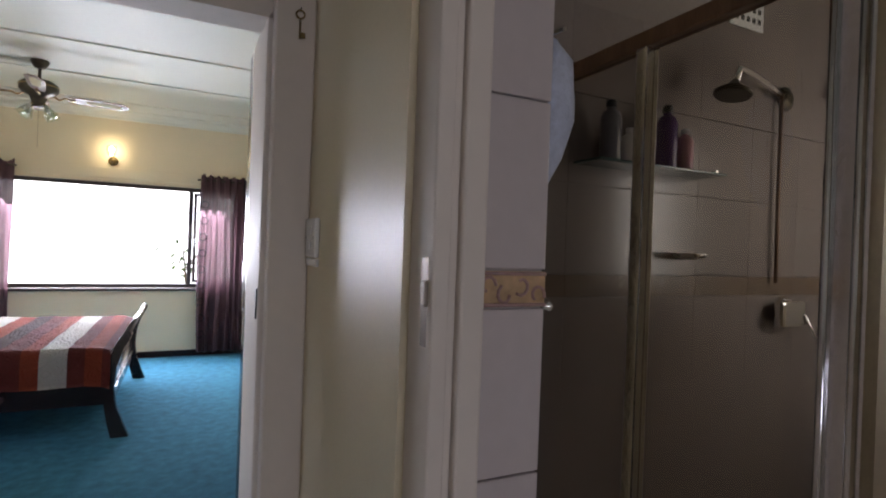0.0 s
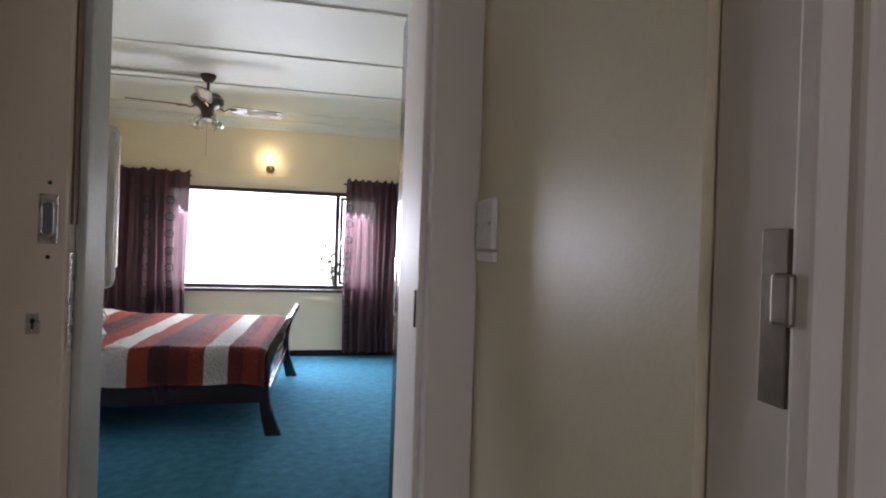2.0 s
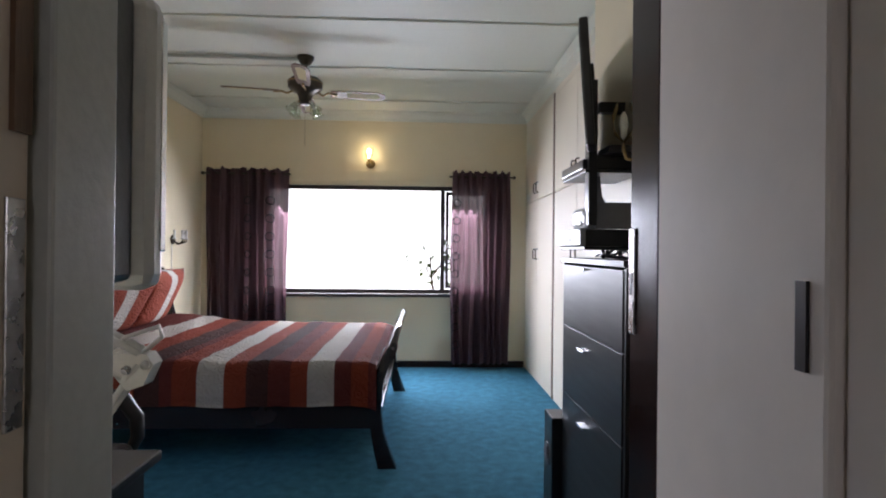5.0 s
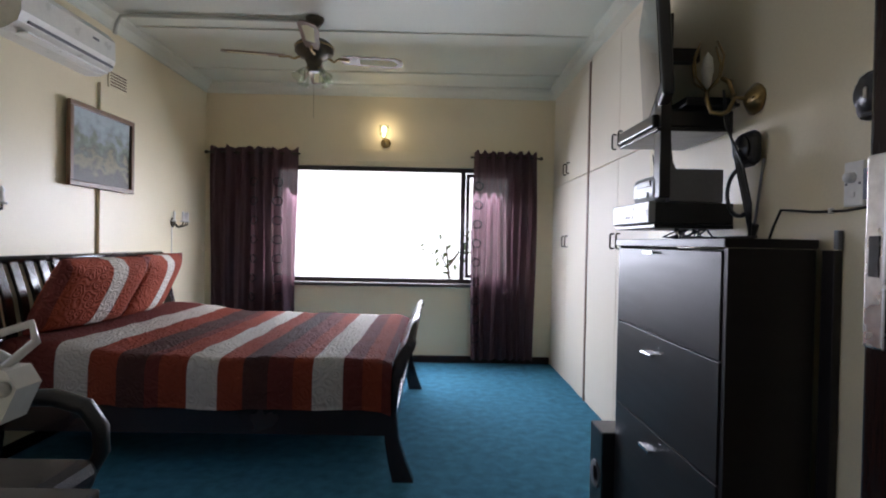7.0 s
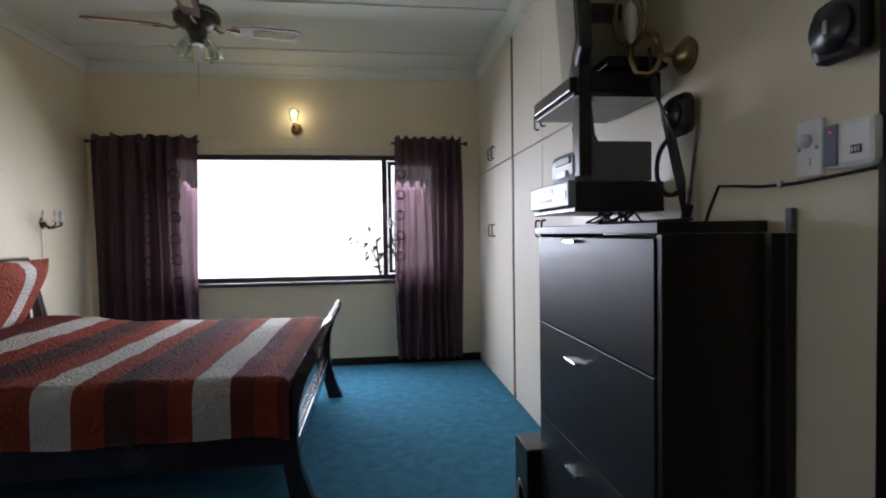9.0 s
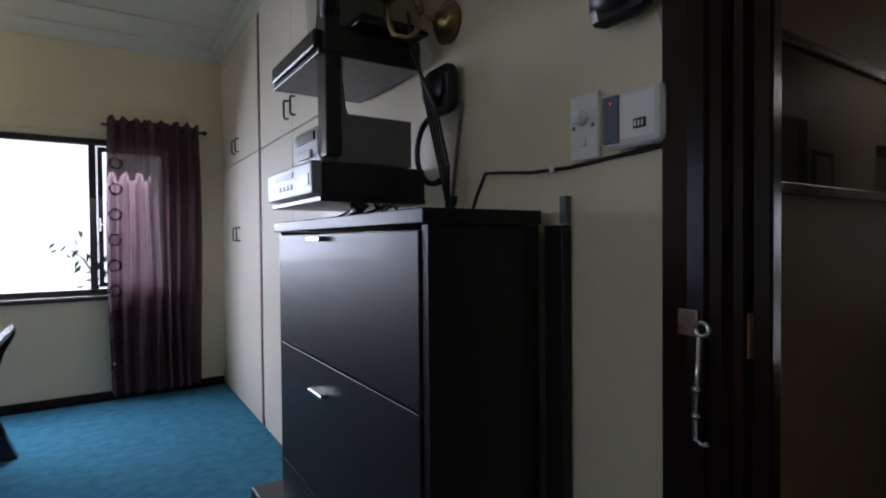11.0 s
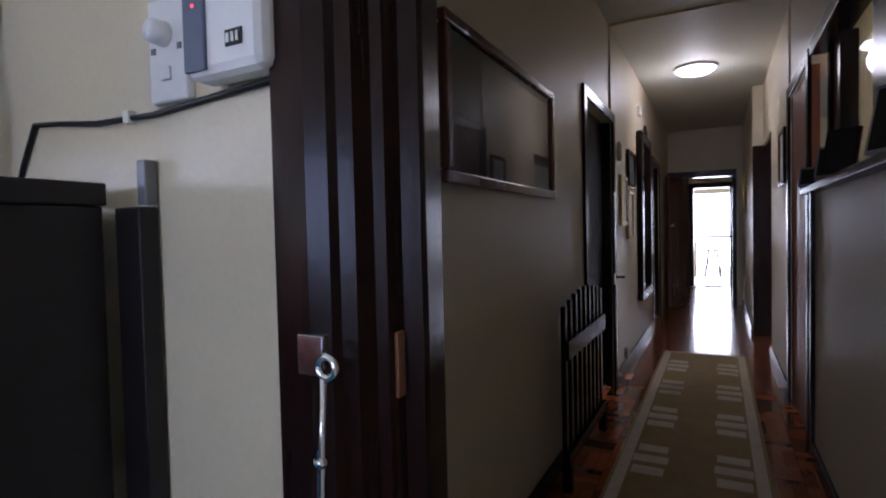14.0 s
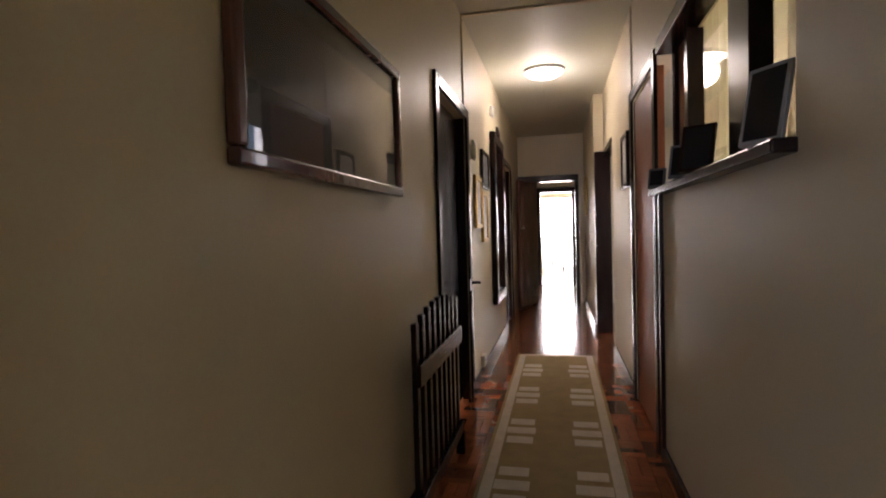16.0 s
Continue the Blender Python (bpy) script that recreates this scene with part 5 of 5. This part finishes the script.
part("edge_trim", box_bm(0.108, 0.119, 2.935, 2.955, 1.31, 1.68, bevel=0.003), CHROME, hm)

oc = thing("office_chair", "black leather office chair with looped armrests", "chair", (-0.75, 4.05, 0))
part("seat", box_bm(-1.05, -0.62, 3.80, 4.30, 0.42, 0.53, bevel=0.045), FLOCK, oc)
part("backrest", box_bm(-1.17, -1.07, 3.82, 4.28, 0.55, 1.10, bevel=0.045), FLOCK, oc)
for yy in (3.78, 4.30):
    part("armrest", tube_bm([(-1.10, yy, 0.66), (-0.95, yy, 0.715), (-0.78, yy, 0.72), (-0.68, yy, 0.69), (-0.63, yy, 0.62), (-0.625, yy, 0.54), (-0.66, yy, 0.47), (-0.75, yy, 0.44)], [0.02, 0.028, 0.03, 0.03, 0.028, 0.026, 0.022, 0.018], 18), FLOCK, oc)
part("gas_column", tube_bm([(-0.85, 4.05, 0.10), (-0.85, 4.05, 0.43)], 0.028, 12), BLACKPLASTIC, oc)
for k in range(5):
    a = 2 * math.pi * k / 5 + 0.3
    e = (-0.85 + 0.28 * math.cos(a), 4.05 + 0.28 * math.sin(a))
    part("base_leg", tube_bm([(-0.85, 4.05, 0.11), (*e, 0.075)], [0.028, 0.018], 8), BLACKPLASTIC, oc)
    part("castor", lathe_bm([(0.03, -0.02), (0.03, 0.02)], pose(*e, 0.03, 90, 0, math.degrees(a)), 12), BLACKPLASTIC, oc)

# ---- hall things ----
hp = thing("hall_picture", "large dark glazed picture in brown frame", "picture", (3.0, HL, 1.6))
for a in ((2.50, 3.64, 1.845, 1.885), (2.50, 3.64, 1.375, 1.415), (2.50, 2.54, 1.415, 1.845), (3.60, 3.64, 1.415, 1.845)):
    part("frame_side", box_bm(a[0], a[1], HL - 0.035, HL - 0.004, a[2], a[3], bevel=0.008), HALLDOOR, hp)
part("print", box_bm(2.54, 3.60, HL - 0.014, HL - 0.006, 1.415, 1.845), material("dark_print", (0.025, 0.022, 0.02), 0.5, vary=0.4, scale=3), hp)
part("pane", box_bm(2.54, 3.60, HL - 0.022, HL - 0.020, 1.415, 1.845), PICGLASS, hp)

bg = thing("slatted_gate", "dark slatted wooden gate leaning on the hall wall", "gate", (3.85, 3.6, 0))
GY = HL - 0.085
for k in range(9):
    x = 3.54 + 0.103 * k
    part("slat", box_bm(x, x + 0.045, GY - 0.012, GY + 0.012, 0.10, 0.87 + 0.055 * math.sin(math.pi * k / 8), bevel=0.004), DARKWOOD, bg)
part("top_rail", box_bm(3.53, 4.42, GY - 0.030, GY - 0.013, 0.62, 0.71, bevel=0.004), DARKWOOD, bg)
part("bottom_rail", box_bm(3.53, 4.42, GY - 0.030, GY - 0.013, 0.12, 0.18, bevel=0.004), DARKWOOD, bg)
for xx in (3.53, 4.38):
    part("foot", box_bm(xx, xx + 0.04, GY - 0.035, GY + 0.012, 0.0, 0.12, bevel=0.003), DARKWOOD, bg)


def hall_door(name, x0, x1, y, out, leafmat, label, top=2.04, depth=0.06):
    """A door frame on a wall face at y; out is +1 where the hall lies at greater y."""
    d = structure(name, box_bm(x0, x0 + 0.075, min(y, y + out * 0.02), max(y, y + out * 0.02), 0, top + 0.07, bevel=0.005), DARKWOOD, label)
    part("architrave", box_bm(x1 - 0.075, x1, min(y, y + out * 0.02), max(y, y + out * 0.02), 0, top + 0.07, bevel=0.005), DARKWOOD, d)
    part("head", box_bm(x0 + 0.075, x1 - 0.075, min(y, y + out * 0.02), max(y, y + out * 0.02), top, top + 0.07, bevel=0.005), DARKWOOD, d)
    yb = y - out * depth
    lf = part("leaf", box_bm(x0 + 0.075, x1 - 0.075, min(yb, yb - out * 0.04), max(yb, yb - out * 0.04), 0.015, top, bevel=0.003), leafmat, d)
    for xa in (x0 + 0.06, x1 - 0.10):
        part("lining", box_bm(xa + 0.0, xa + 0.04, min(y - out * 0.005, yb), max(y - out * 0.005, yb), 0, top, bevel=0.003), DARKWOOD, d)
    return d, lf, yb


d1, lf1, yb1 = hall_door("door_4", 4.36, 5.42, HL, -1, DARKWOOD, "dark varnished door in hall wall, closed")
part("lock_plate", box_bm(5.28, 5.33, HL - 0.024, HL - 0.020, 0.80, 0.88, bevel=0.001), WHITEPLASTIC, d1)
part("door_handle", tube_bm([(5.39, HL - 0.02, 0.85), (5.39, HL - 0.075, 0.85), (5.33, HL - 0.085, 0.855)], 0.010, 8), BRONZE, d1)
hall_door("door_5", 8.06, 9.02, HL, -1, DARKWOOD, "dark door further down the hall")
hs = thing("wall_socket", "white wall socket above the skirting", "socket", (5.95, HL, 0.12))
part("plate", box_bm(5.86, 5.99, HL - 0.03, HL, 0.10, 0.19, bevel=0.005), WHITEPLASTIC, hs)
part("switch", box_bm(5.90, 5.92, HL - 0.034, HL - 0.030, 0.14, 0.16), OFFWHITE, hs)


def framed(label, x0, x1, z0, z1, y, out, mat, inner, w=0.035):
    t = thing("picture", label, "picture", ((x0 + x1) / 2, y, z0))
    lo, hi = sorted((y + out * 0.004, y + out * 0.03))
    for a in ((x0, x1, z1 - w, z1), (x0, x1, z0, z0 + w), (x0, x0 + w, z0 + w, z1 - w), (x1 - w, x1, z0 + w, z1 - w)):
        part("frame_side", box_bm(a[0], a[1], lo, hi, a[2], a[3], bevel=0.006), mat, t)
    lo, hi = sorted((y + out * 0.004, y + out * 0.018))
    part("print", box_bm(x0 + w, x1 - w, lo, hi, z0 + w, z1 - w), inner, t)
    return t


framed("small gilt framed print on the hall wall", 5.66, 5.98, 1.25, 1.67, HL, -1, GOLD, PAPER)
framed("gilt framed print hung lower on the hall wall", 6.03, 6.34, 1.13, 1.57, HL, -1, GOLD, PAPER)
framed("dark framed picture above the gilt prints", 6.06, 6.48, 1.60, 1.93, HL, -1, DARKWOOD, GREYPLASTIC)
framed("narrow pale key board on the wall", 5.60, 5.68, 1.78, 1.93, HL, -1, OFFWHITE, GREYPLASTIC, 0.012)
framed("dark framed photograph beside the red-brown door", 5.62, 5.98, 1.52, 1.93, HR, 1, DARKWOOD, PAPER)
framed("gilt framed picture near the end of the hall", 9.5, 10.0, 1.40, 1.97, 2.93, 1, GOLD, PAPER)
mr = thing("hall_mirror", "tall mirror in carved dark wood frame", "mirror", (7.1, HL, 0.5))
for a in ((6.72, 7.58, 2.10, 2.20), (6.72, 7.58, 0.49, 0.59), (6.72, 6.82, 0.59, 2.10), (7.48, 7.58, 0.59, 2.10)):
    part("frame_side", box_bm(a[0], a[1], HL - 0.06, HL - 0.004, a[2], a[3], bevel=0.015), DARKWOOD, mr)
part("mirror_glass", box_bm(6.82, 7.48, HL - 0.02, HL - 0.008, 0.59, 2.10), MIRROR, mr)
part("crest", lathe_bm([(0.10, 0), (0.09, 0.02), (0.05, 0.03), (0.0, 0.035)], pose(7.15, HL - 0.03, 2.22, 90, 0, 0), 16), DARKWOOD, mr)
cs = thing("chime_box", "small white sounder high on the hall wall", "alarm", (6.87, HL, 2.42))
part("box", box_bm(6.82, 6.93, HL - 0.04, HL, 2.37, 2.47, bevel=0.01), WHITEPLASTIC, cs)

# inside window and red-brown door in the south wall
iw = structure("window_3", box_bm(2.87, 4.53, HR - 0.03, HR + 0.055, 1.385, 1.42, bevel=0.006), DARKWOOD, "inside window with dark frame and cream curtain behind")
part("head", box_bm(2.87, 4.47, HR - 0.10, HR + 0.02, 2.10, 2.17, bevel=0.005), DARKWOOD, iw)
for xx, wx in ((2.88, 0.05), (3.33, 0.20), (4.10, 0.06), (4.36, 0.06)):
    part("mullion", box_bm(xx, xx + wx, HR - 0.12, HR - 0.05, 1.42, 2.10, bevel=0.004), DARKWOOD, iw)
for a, b in ((2.93, 3.33), (3.53, 4.10)):
    part("pane", box_bm(a, b, HR - 0.088, HR - 0.084, 1.42, 2.10), PANE, iw)
part("side_panel", box_bm(4.16, 4.36, HR - 0.10, HR - 0.07, 1.42, 2.10, bevel=0.004), REDWOOD, iw, "red-brown boarded panel")
part("corner_post", box_bm(4.42, 4.47, HR - 0.10, HR + 0.02, 0, 1.385, bevel=0.005), DARKWOOD, iw)
ct = thing("cream_curtain", "pleated cream curtain behind the inside window", "curtain", (3.5, HR - 0.2, 1.2))
b = bmesh.new()
lo = [b.verts.new((2.85 + 1.75 * i / 120, HR - 0.20 + 0.025 * math.sin(i * 0.9), 1.15)) for i in range(121)]
hi = [b.verts.new((2.85 + 1.75 * i / 120, HR - 0.20 + 0.020 * math.sin(i * 0.9), 2.25)) for i in range(121)]
for i in range(120):
    b.faces.new((lo[i], lo[i + 1], hi[i + 1], hi[i])).smooth = True
part("cloth", b, YELLOWCLOTH, ct)
for i, (x, w, h, lean) in enumerate(((2.99, 0.12, 0.20, 12), (3.62, 0.12, 0.18, 16), (3.86, 0.10, 0.14, 14), (4.40, 0.09, 0.10, 12))):
    ph = thing("photo_frame", "standing dark photo frame on the window sill", "photo frame", (x, HR + 0.01, 1.42), "photo frames on the sill")
    m = pose(x, HR + 0.035, 1.421, lean, 0, 55 if i else 30)
    bb2 = box_bm(-w / 2, w / 2, -0.007, 0.007, 0, h, bevel=0.003)
    bmesh.ops.transform(bb2, matrix=m, verts=bb2.verts[:])
    part("frame", bb2, (SILVERPLASTIC, DARKWOOD, GREYPLASTIC, GREYPLASTIC)[i], ph)
    bb2 = box_bm(-w / 2 + 0.012, w / 2 - 0.012, 0.007, 0.009, 0.012, h - 0.012)
    bmesh.ops.transform(bb2, matrix=m, verts=bb2.verts[:])
    part("photo", bb2, SCREEN, ph)
hall_door("door_6", 4.53, 5.52, HR, 1, REDWOOD, "red-brown wooden door beside the inside window, closed", top=2.09, depth=0.008)
pf = structure("door_7", box_bm(7.90, 7.96, 2.75, 2.93, 0, 2.10, bevel=0.005), DARKWOOD, "dark frame of a side opening")
part("head", box_bm(6.95, 7.90, HR - 0.15, HR + 0.01, 2.04, 2.10, bevel=0.005), DARKWOOD, pf)
ef = structure("door_8", box_bm(10.42, 10.56, 3.70, 3.78, 0, 2.05, bevel=0.005), DARKWOOD, "doorway at the end of the hall, door open")
part("jamb", box_bm(10.42, 10.56, 3.02, 3.08, 0, 2.05, bevel=0.005), DARKWOOD, ef)
part("head", box_bm(10.40, 10.57, 3.02, HL, 2.0, 2.10, bevel=0.005), DARKWOOD, ef)
ol = thing("open_door", "open mahogany door swung against the hall wall", "door", (10.4, 3.83, 0))
m = pose(10.405, 3.70, 0, 0, 0, 160)
b = box_bm(0.0, 0.74, -0.02, 0.02, 0.015, 1.99, bevel=0.004)
bmesh.ops.transform(b, matrix=m, verts=b.verts[:])
lf = part("leaf", b, HALLDOOR, ol)
part("door_handle", lathe_bm([(0.012, 0), (0.012, 0.03), (0.03, 0.05), (0.0, 0.065)], m @ pose(0.68, 0.02, 1.25, -90, 0, 0), 12), NICKEL, lf)
ff = structure("door_9", box_bm(13.06, 13.28, 3.72, 3.92, 0, 2.08, bevel=0.005), DARKWOOD, "doorway to the bright veranda")
part("jamb", box_bm(13.06, 13.28, 3, 3.07, 0, 2.08, bevel=0.005), DARKWOOD, ff)
part("head", box_bm(13.06, 13.28, 3, 3.92, 2.0, 2.10, bevel=0.005), DARKWOOD, ff)
vd = structure("door_10", box_bm(17.95, 18.12, 3.94, 4.02, 0, 2.15), DARKWOOD, "open outer doorway of the veranda")
part("jamb", box_bm(17.95, 18.12, 2.86, 2.94, 0, 2.15), DARKWOOD, vd)
rl = thing("veranda_railing", "dark timber railing on the veranda", "railing", (16.8, 3.38, 0))
part("top_rail", box_bm(16.77, 16.83, 2.58, 4.38, 0.92, 0.97, bevel=0.006), DARKWOOD, rl)
for k in range(12):
    part("baluster", box_bm(16.785, 16.815, 2.55 + 0.15 * k + 0.05, 2.575 + 0.15 * k + 0.05, 0.006, 0.92), TAN, rl)
st = thing("bar_stool", "small dark wooden stool on the veranda", "stool", (15.6, 3.38, 0))
part("seat", lathe_bm([(0.15, 0), (0.16, 0.01), (0.16, 0.03), (0.0, 0.035)], pose(15.6, 3.4, 0.62), 18), TAN, st)
for sx in (-1, 1):
    for sy in (-1, 1):
        part("leg", tube_bm([(15.6 + sx * 0.09, 3.02 + sy * 0.09 + 0.33 + 0.05, 0.62), (15.6 + sx * 0.17, 3.02 + sy * 0.17 + 0.33 + 0.05, 0.005)], 0.018, 8), DARKWOOD, st)
tb2 = thing("side_table", "light timber table on the veranda", "table", (15.4, 3.93, 0))
part("top", box_bm(15.1, 15.7, 3.74, 4.28, 0.82, 0.86, bevel=0.006), TAN, tb2)
for xx in (15.13, 15.63):
    for yy in (3.38, 3.84):
        part("leg", box_bm(xx, xx + 0.05, yy + 0.33 + 0.05, yy + 0.05 + 0.33 + 0.05, 0.005, 0.82), TAN, tb2)

cl = thing("ceiling_lamp", "round white lit ceiling lamp in the hall", "ceiling lamp", (6.81, 3.456, HZ))
part("base", lathe_bm([(0.19, -0.025), (0.20, -0.01), (0.20, 0.0)], pose(6.81, 3.456, HZ), 28), WHITEPLASTIC, cl)
part("diffuser", lathe_bm([(0.0, -0.075), (0.08, -0.07), (0.14, -0.055), (0.182, -0.026)], pose(6.81, 3.456, HZ), 28), DISC, cl)
lamp("hall_lamp_light", "POINT", pose(6.81, 3.456, HZ - 0.16), 6.5, (1.0, 0.90, 0.78), radius=0.12)

# ---- runner rug ----
RX0, RX1, RY0, RY1 = 1.9, 6.735, 3.04, 3.755
rg = thing("runner_rug", "long tan runner rug with cream border and blocks", "rug", (4.3, 3.4, 0))
part("woven_base", box_bm(RX0, RX1, RY0, RY1, 0.0, 0.010, bevel=0.003), RUG, rg)
for a in ((RX0 + 0.02, RX1 - 0.02, RY0 + 0.02, RY0 + 0.075), (RX0 + 0.02, RX1 - 0.02, RY1 - 0.075, RY1 - 0.02), (RX1 - 0.055, RX1 - 0.02, RY0 + 0.075, RY1 - 0.075)):
    part("border", box_bm(*a, 0.010, 0.013), RUGPALE, rg)
for g in range(6):
    xc = 6.15 - 0.70 * g
    for yc in (RY0 + 0.165, RY1 - 0.165):
        for k, (dx, w) in enumerate(((-0.145, 0.075), (0.0, 0.085), (0.145, 0.075))):
            part("block", box_bm(xc + dx - 0.045, xc + dx + 0.045, yc - w, yc + w, 0.010, 0.013), RUGPALE, rg)

# ---- garden outside the window ----
structure("ground", box_bm(-300, 300, 8.24, 500, -1.2, -1.1), GROUND, "pale garden ground")
structure("ground_front", box_bm(18.12, 400, -300, 8.2, -1.2, -1.1), GROUND)
bk = bmesh.new()
add_box(bk, -16, 20, 16.0, 16.05, -1.1, 14)
tagged(part("backdrop", bk, glow("bright_overcast", (1.0, 1.0, 1.0), 3.0)), "bright hazy sky beyond the garden", kind="structure")
bk = bmesh.new()
add_box(bk, 22.0, 22.05, -8, 16, -1.1, 12)
tagged(part("backdrop_front", bk, bpy.data.materials["bright_overcast"]), "bright hazy sky beyond the veranda", kind="structure")
rng = random.Random(4)


def tree(name, label, x, y, z0, h, spread, leaves, size):
    t = thing(name, label, "tree", (x, y, z0))
    tr = bmesh.new()
    add_tube(tr, [(x, y, z0), (x + 0.05, y, z0 + h * 0.5), (x - 0.06, y, z0 + h)], [0.05, 0.035, 0.015], 7)
    tips = []
    for k in range(9):
        a, u = rng.uniform(0, 6.28), rng.uniform(0.35, 0.95)
        s = Vector((x, y, z0 + h * u))
        e = s + Vector((math.cos(a) * spread, math.sin(a) * spread * 0.6, rng.uniform(0.0, 0.5)))
        add_tube(tr, [s, s.lerp(e, 0.5) + Vector((0, 0, 0.08)), e], [0.016, 0.011, 0.005], 5)
        tips += [s.lerp(e, f) for f in (0.5, 0.75, 1.0)]
    part("trunk", tr, BARK, t)
    vs, fs = [], []
    for k in range(leaves):
        c = rng.choice(tips) + Vector([rng.gauss(0, 0.13) for _ in range(3)])
        q = Euler([rng.uniform(0, 6.28) for _ in range(3)]).to_matrix()
        n0 = len(vs)
        vs += [c + q @ Vector(p) * size for p in ((-0.5, 0, 0), (0, -0.22, 0.05), (0.5, 0, -0.08), (0, 0.22, 0.05))]
        fs.append((n0, n0 + 1, n0 + 2, n0 + 3))
    me = bpy.data.meshes.new("crown")
    me.from_pydata(vs, [], fs)
    me.materials.append(LEAF)
    o = new("crown", me)
    o.parent = t
    o.matrix_parent_inverse = t.matrix_basis.inverted()


tree("shrub", "leafy garden shrub beyond the window", 0.75, 12.6, -1.1, 2.3, 0.45, 120, 0.16)
tree("garden_tree", "bare-branched garden tree in hazy light", 2.6, 13.6, -1.1, 3.0, 0.8, 70, 0.14)
vs, fs = [], []
for k in range(2600):
    c = Vector((rng.uniform(-7, 7), rng.uniform(13.2, 15.2), -1.1 + abs(rng.gauss(0, 0.42))))
    q = Euler([rng.uniform(0, 6.28) for _ in range(3)]).to_matrix()
    n0 = len(vs)
    vs += [c + q @ Vector(p) * 0.2 for p in ((-0.5, 0, 0), (0, -0.22, 0.05), (0.5, 0, -0.08), (0, 0.22, 0.05))]
    fs.append((n0, n0 + 1, n0 + 2, n0 + 3))
me = bpy.data.meshes.new("hedge")
me.from_pydata(vs, [], fs)
me.materials.append(LEAF)
tagged(new("hedge", me), "pale garden undergrowth in hazy light", "hedge", kind="stuff")

# ---- parquet blocks of the hall floor ----
vs, fs = [], []


def block(x0, x1, y0, y1, z):
    n0 = len(vs)
    g = 0.0008
    vs.extend([(x0 + g, y0 + g, z), (x1 - g, y0 + g, z), (x1 - g, y1 - g, z), (x0 + g, y1 - g, z), (x0, y0, -0.012), (x1, y0, -0.012), (x1, y1, -0.012), (x0, y1, -0.012)])
    fs.extend([(n0, n0 + 1, n0 + 2, n0 + 3)] + [(n0 + 4 + i, n0 + 4 + (i + 1) % 4, n0 + (i + 1) % 4, n0 + i) for i in range(4)])


S = 0.22
for i in range(int(11.4 / S)):
    for j in range(6):
        x, y = 1.63 + i * S, 2.69 + j * S
        if x > 10.5 and j > 5:
            continue
        for k in range(4):
            z = -0.0006 * rng.random()
            w = S / 4
            if (i + j) % 2:
                block(x, x + S, y + k * w, y + (k + 1) * w, z)
            else:
                block(x + k * w, x + (k + 1) * w, y, y + S, z)
me = bpy.data.meshes.new("parquet_block")
me.from_pydata(vs, [], fs)
me.materials.append(PARQUET)
pq = new("parquet_block", me)
pq.parent = bpy.data.objects["floor_hall"]
tagged(pq, "polished red-brown parquet blocks", kind="stuff")
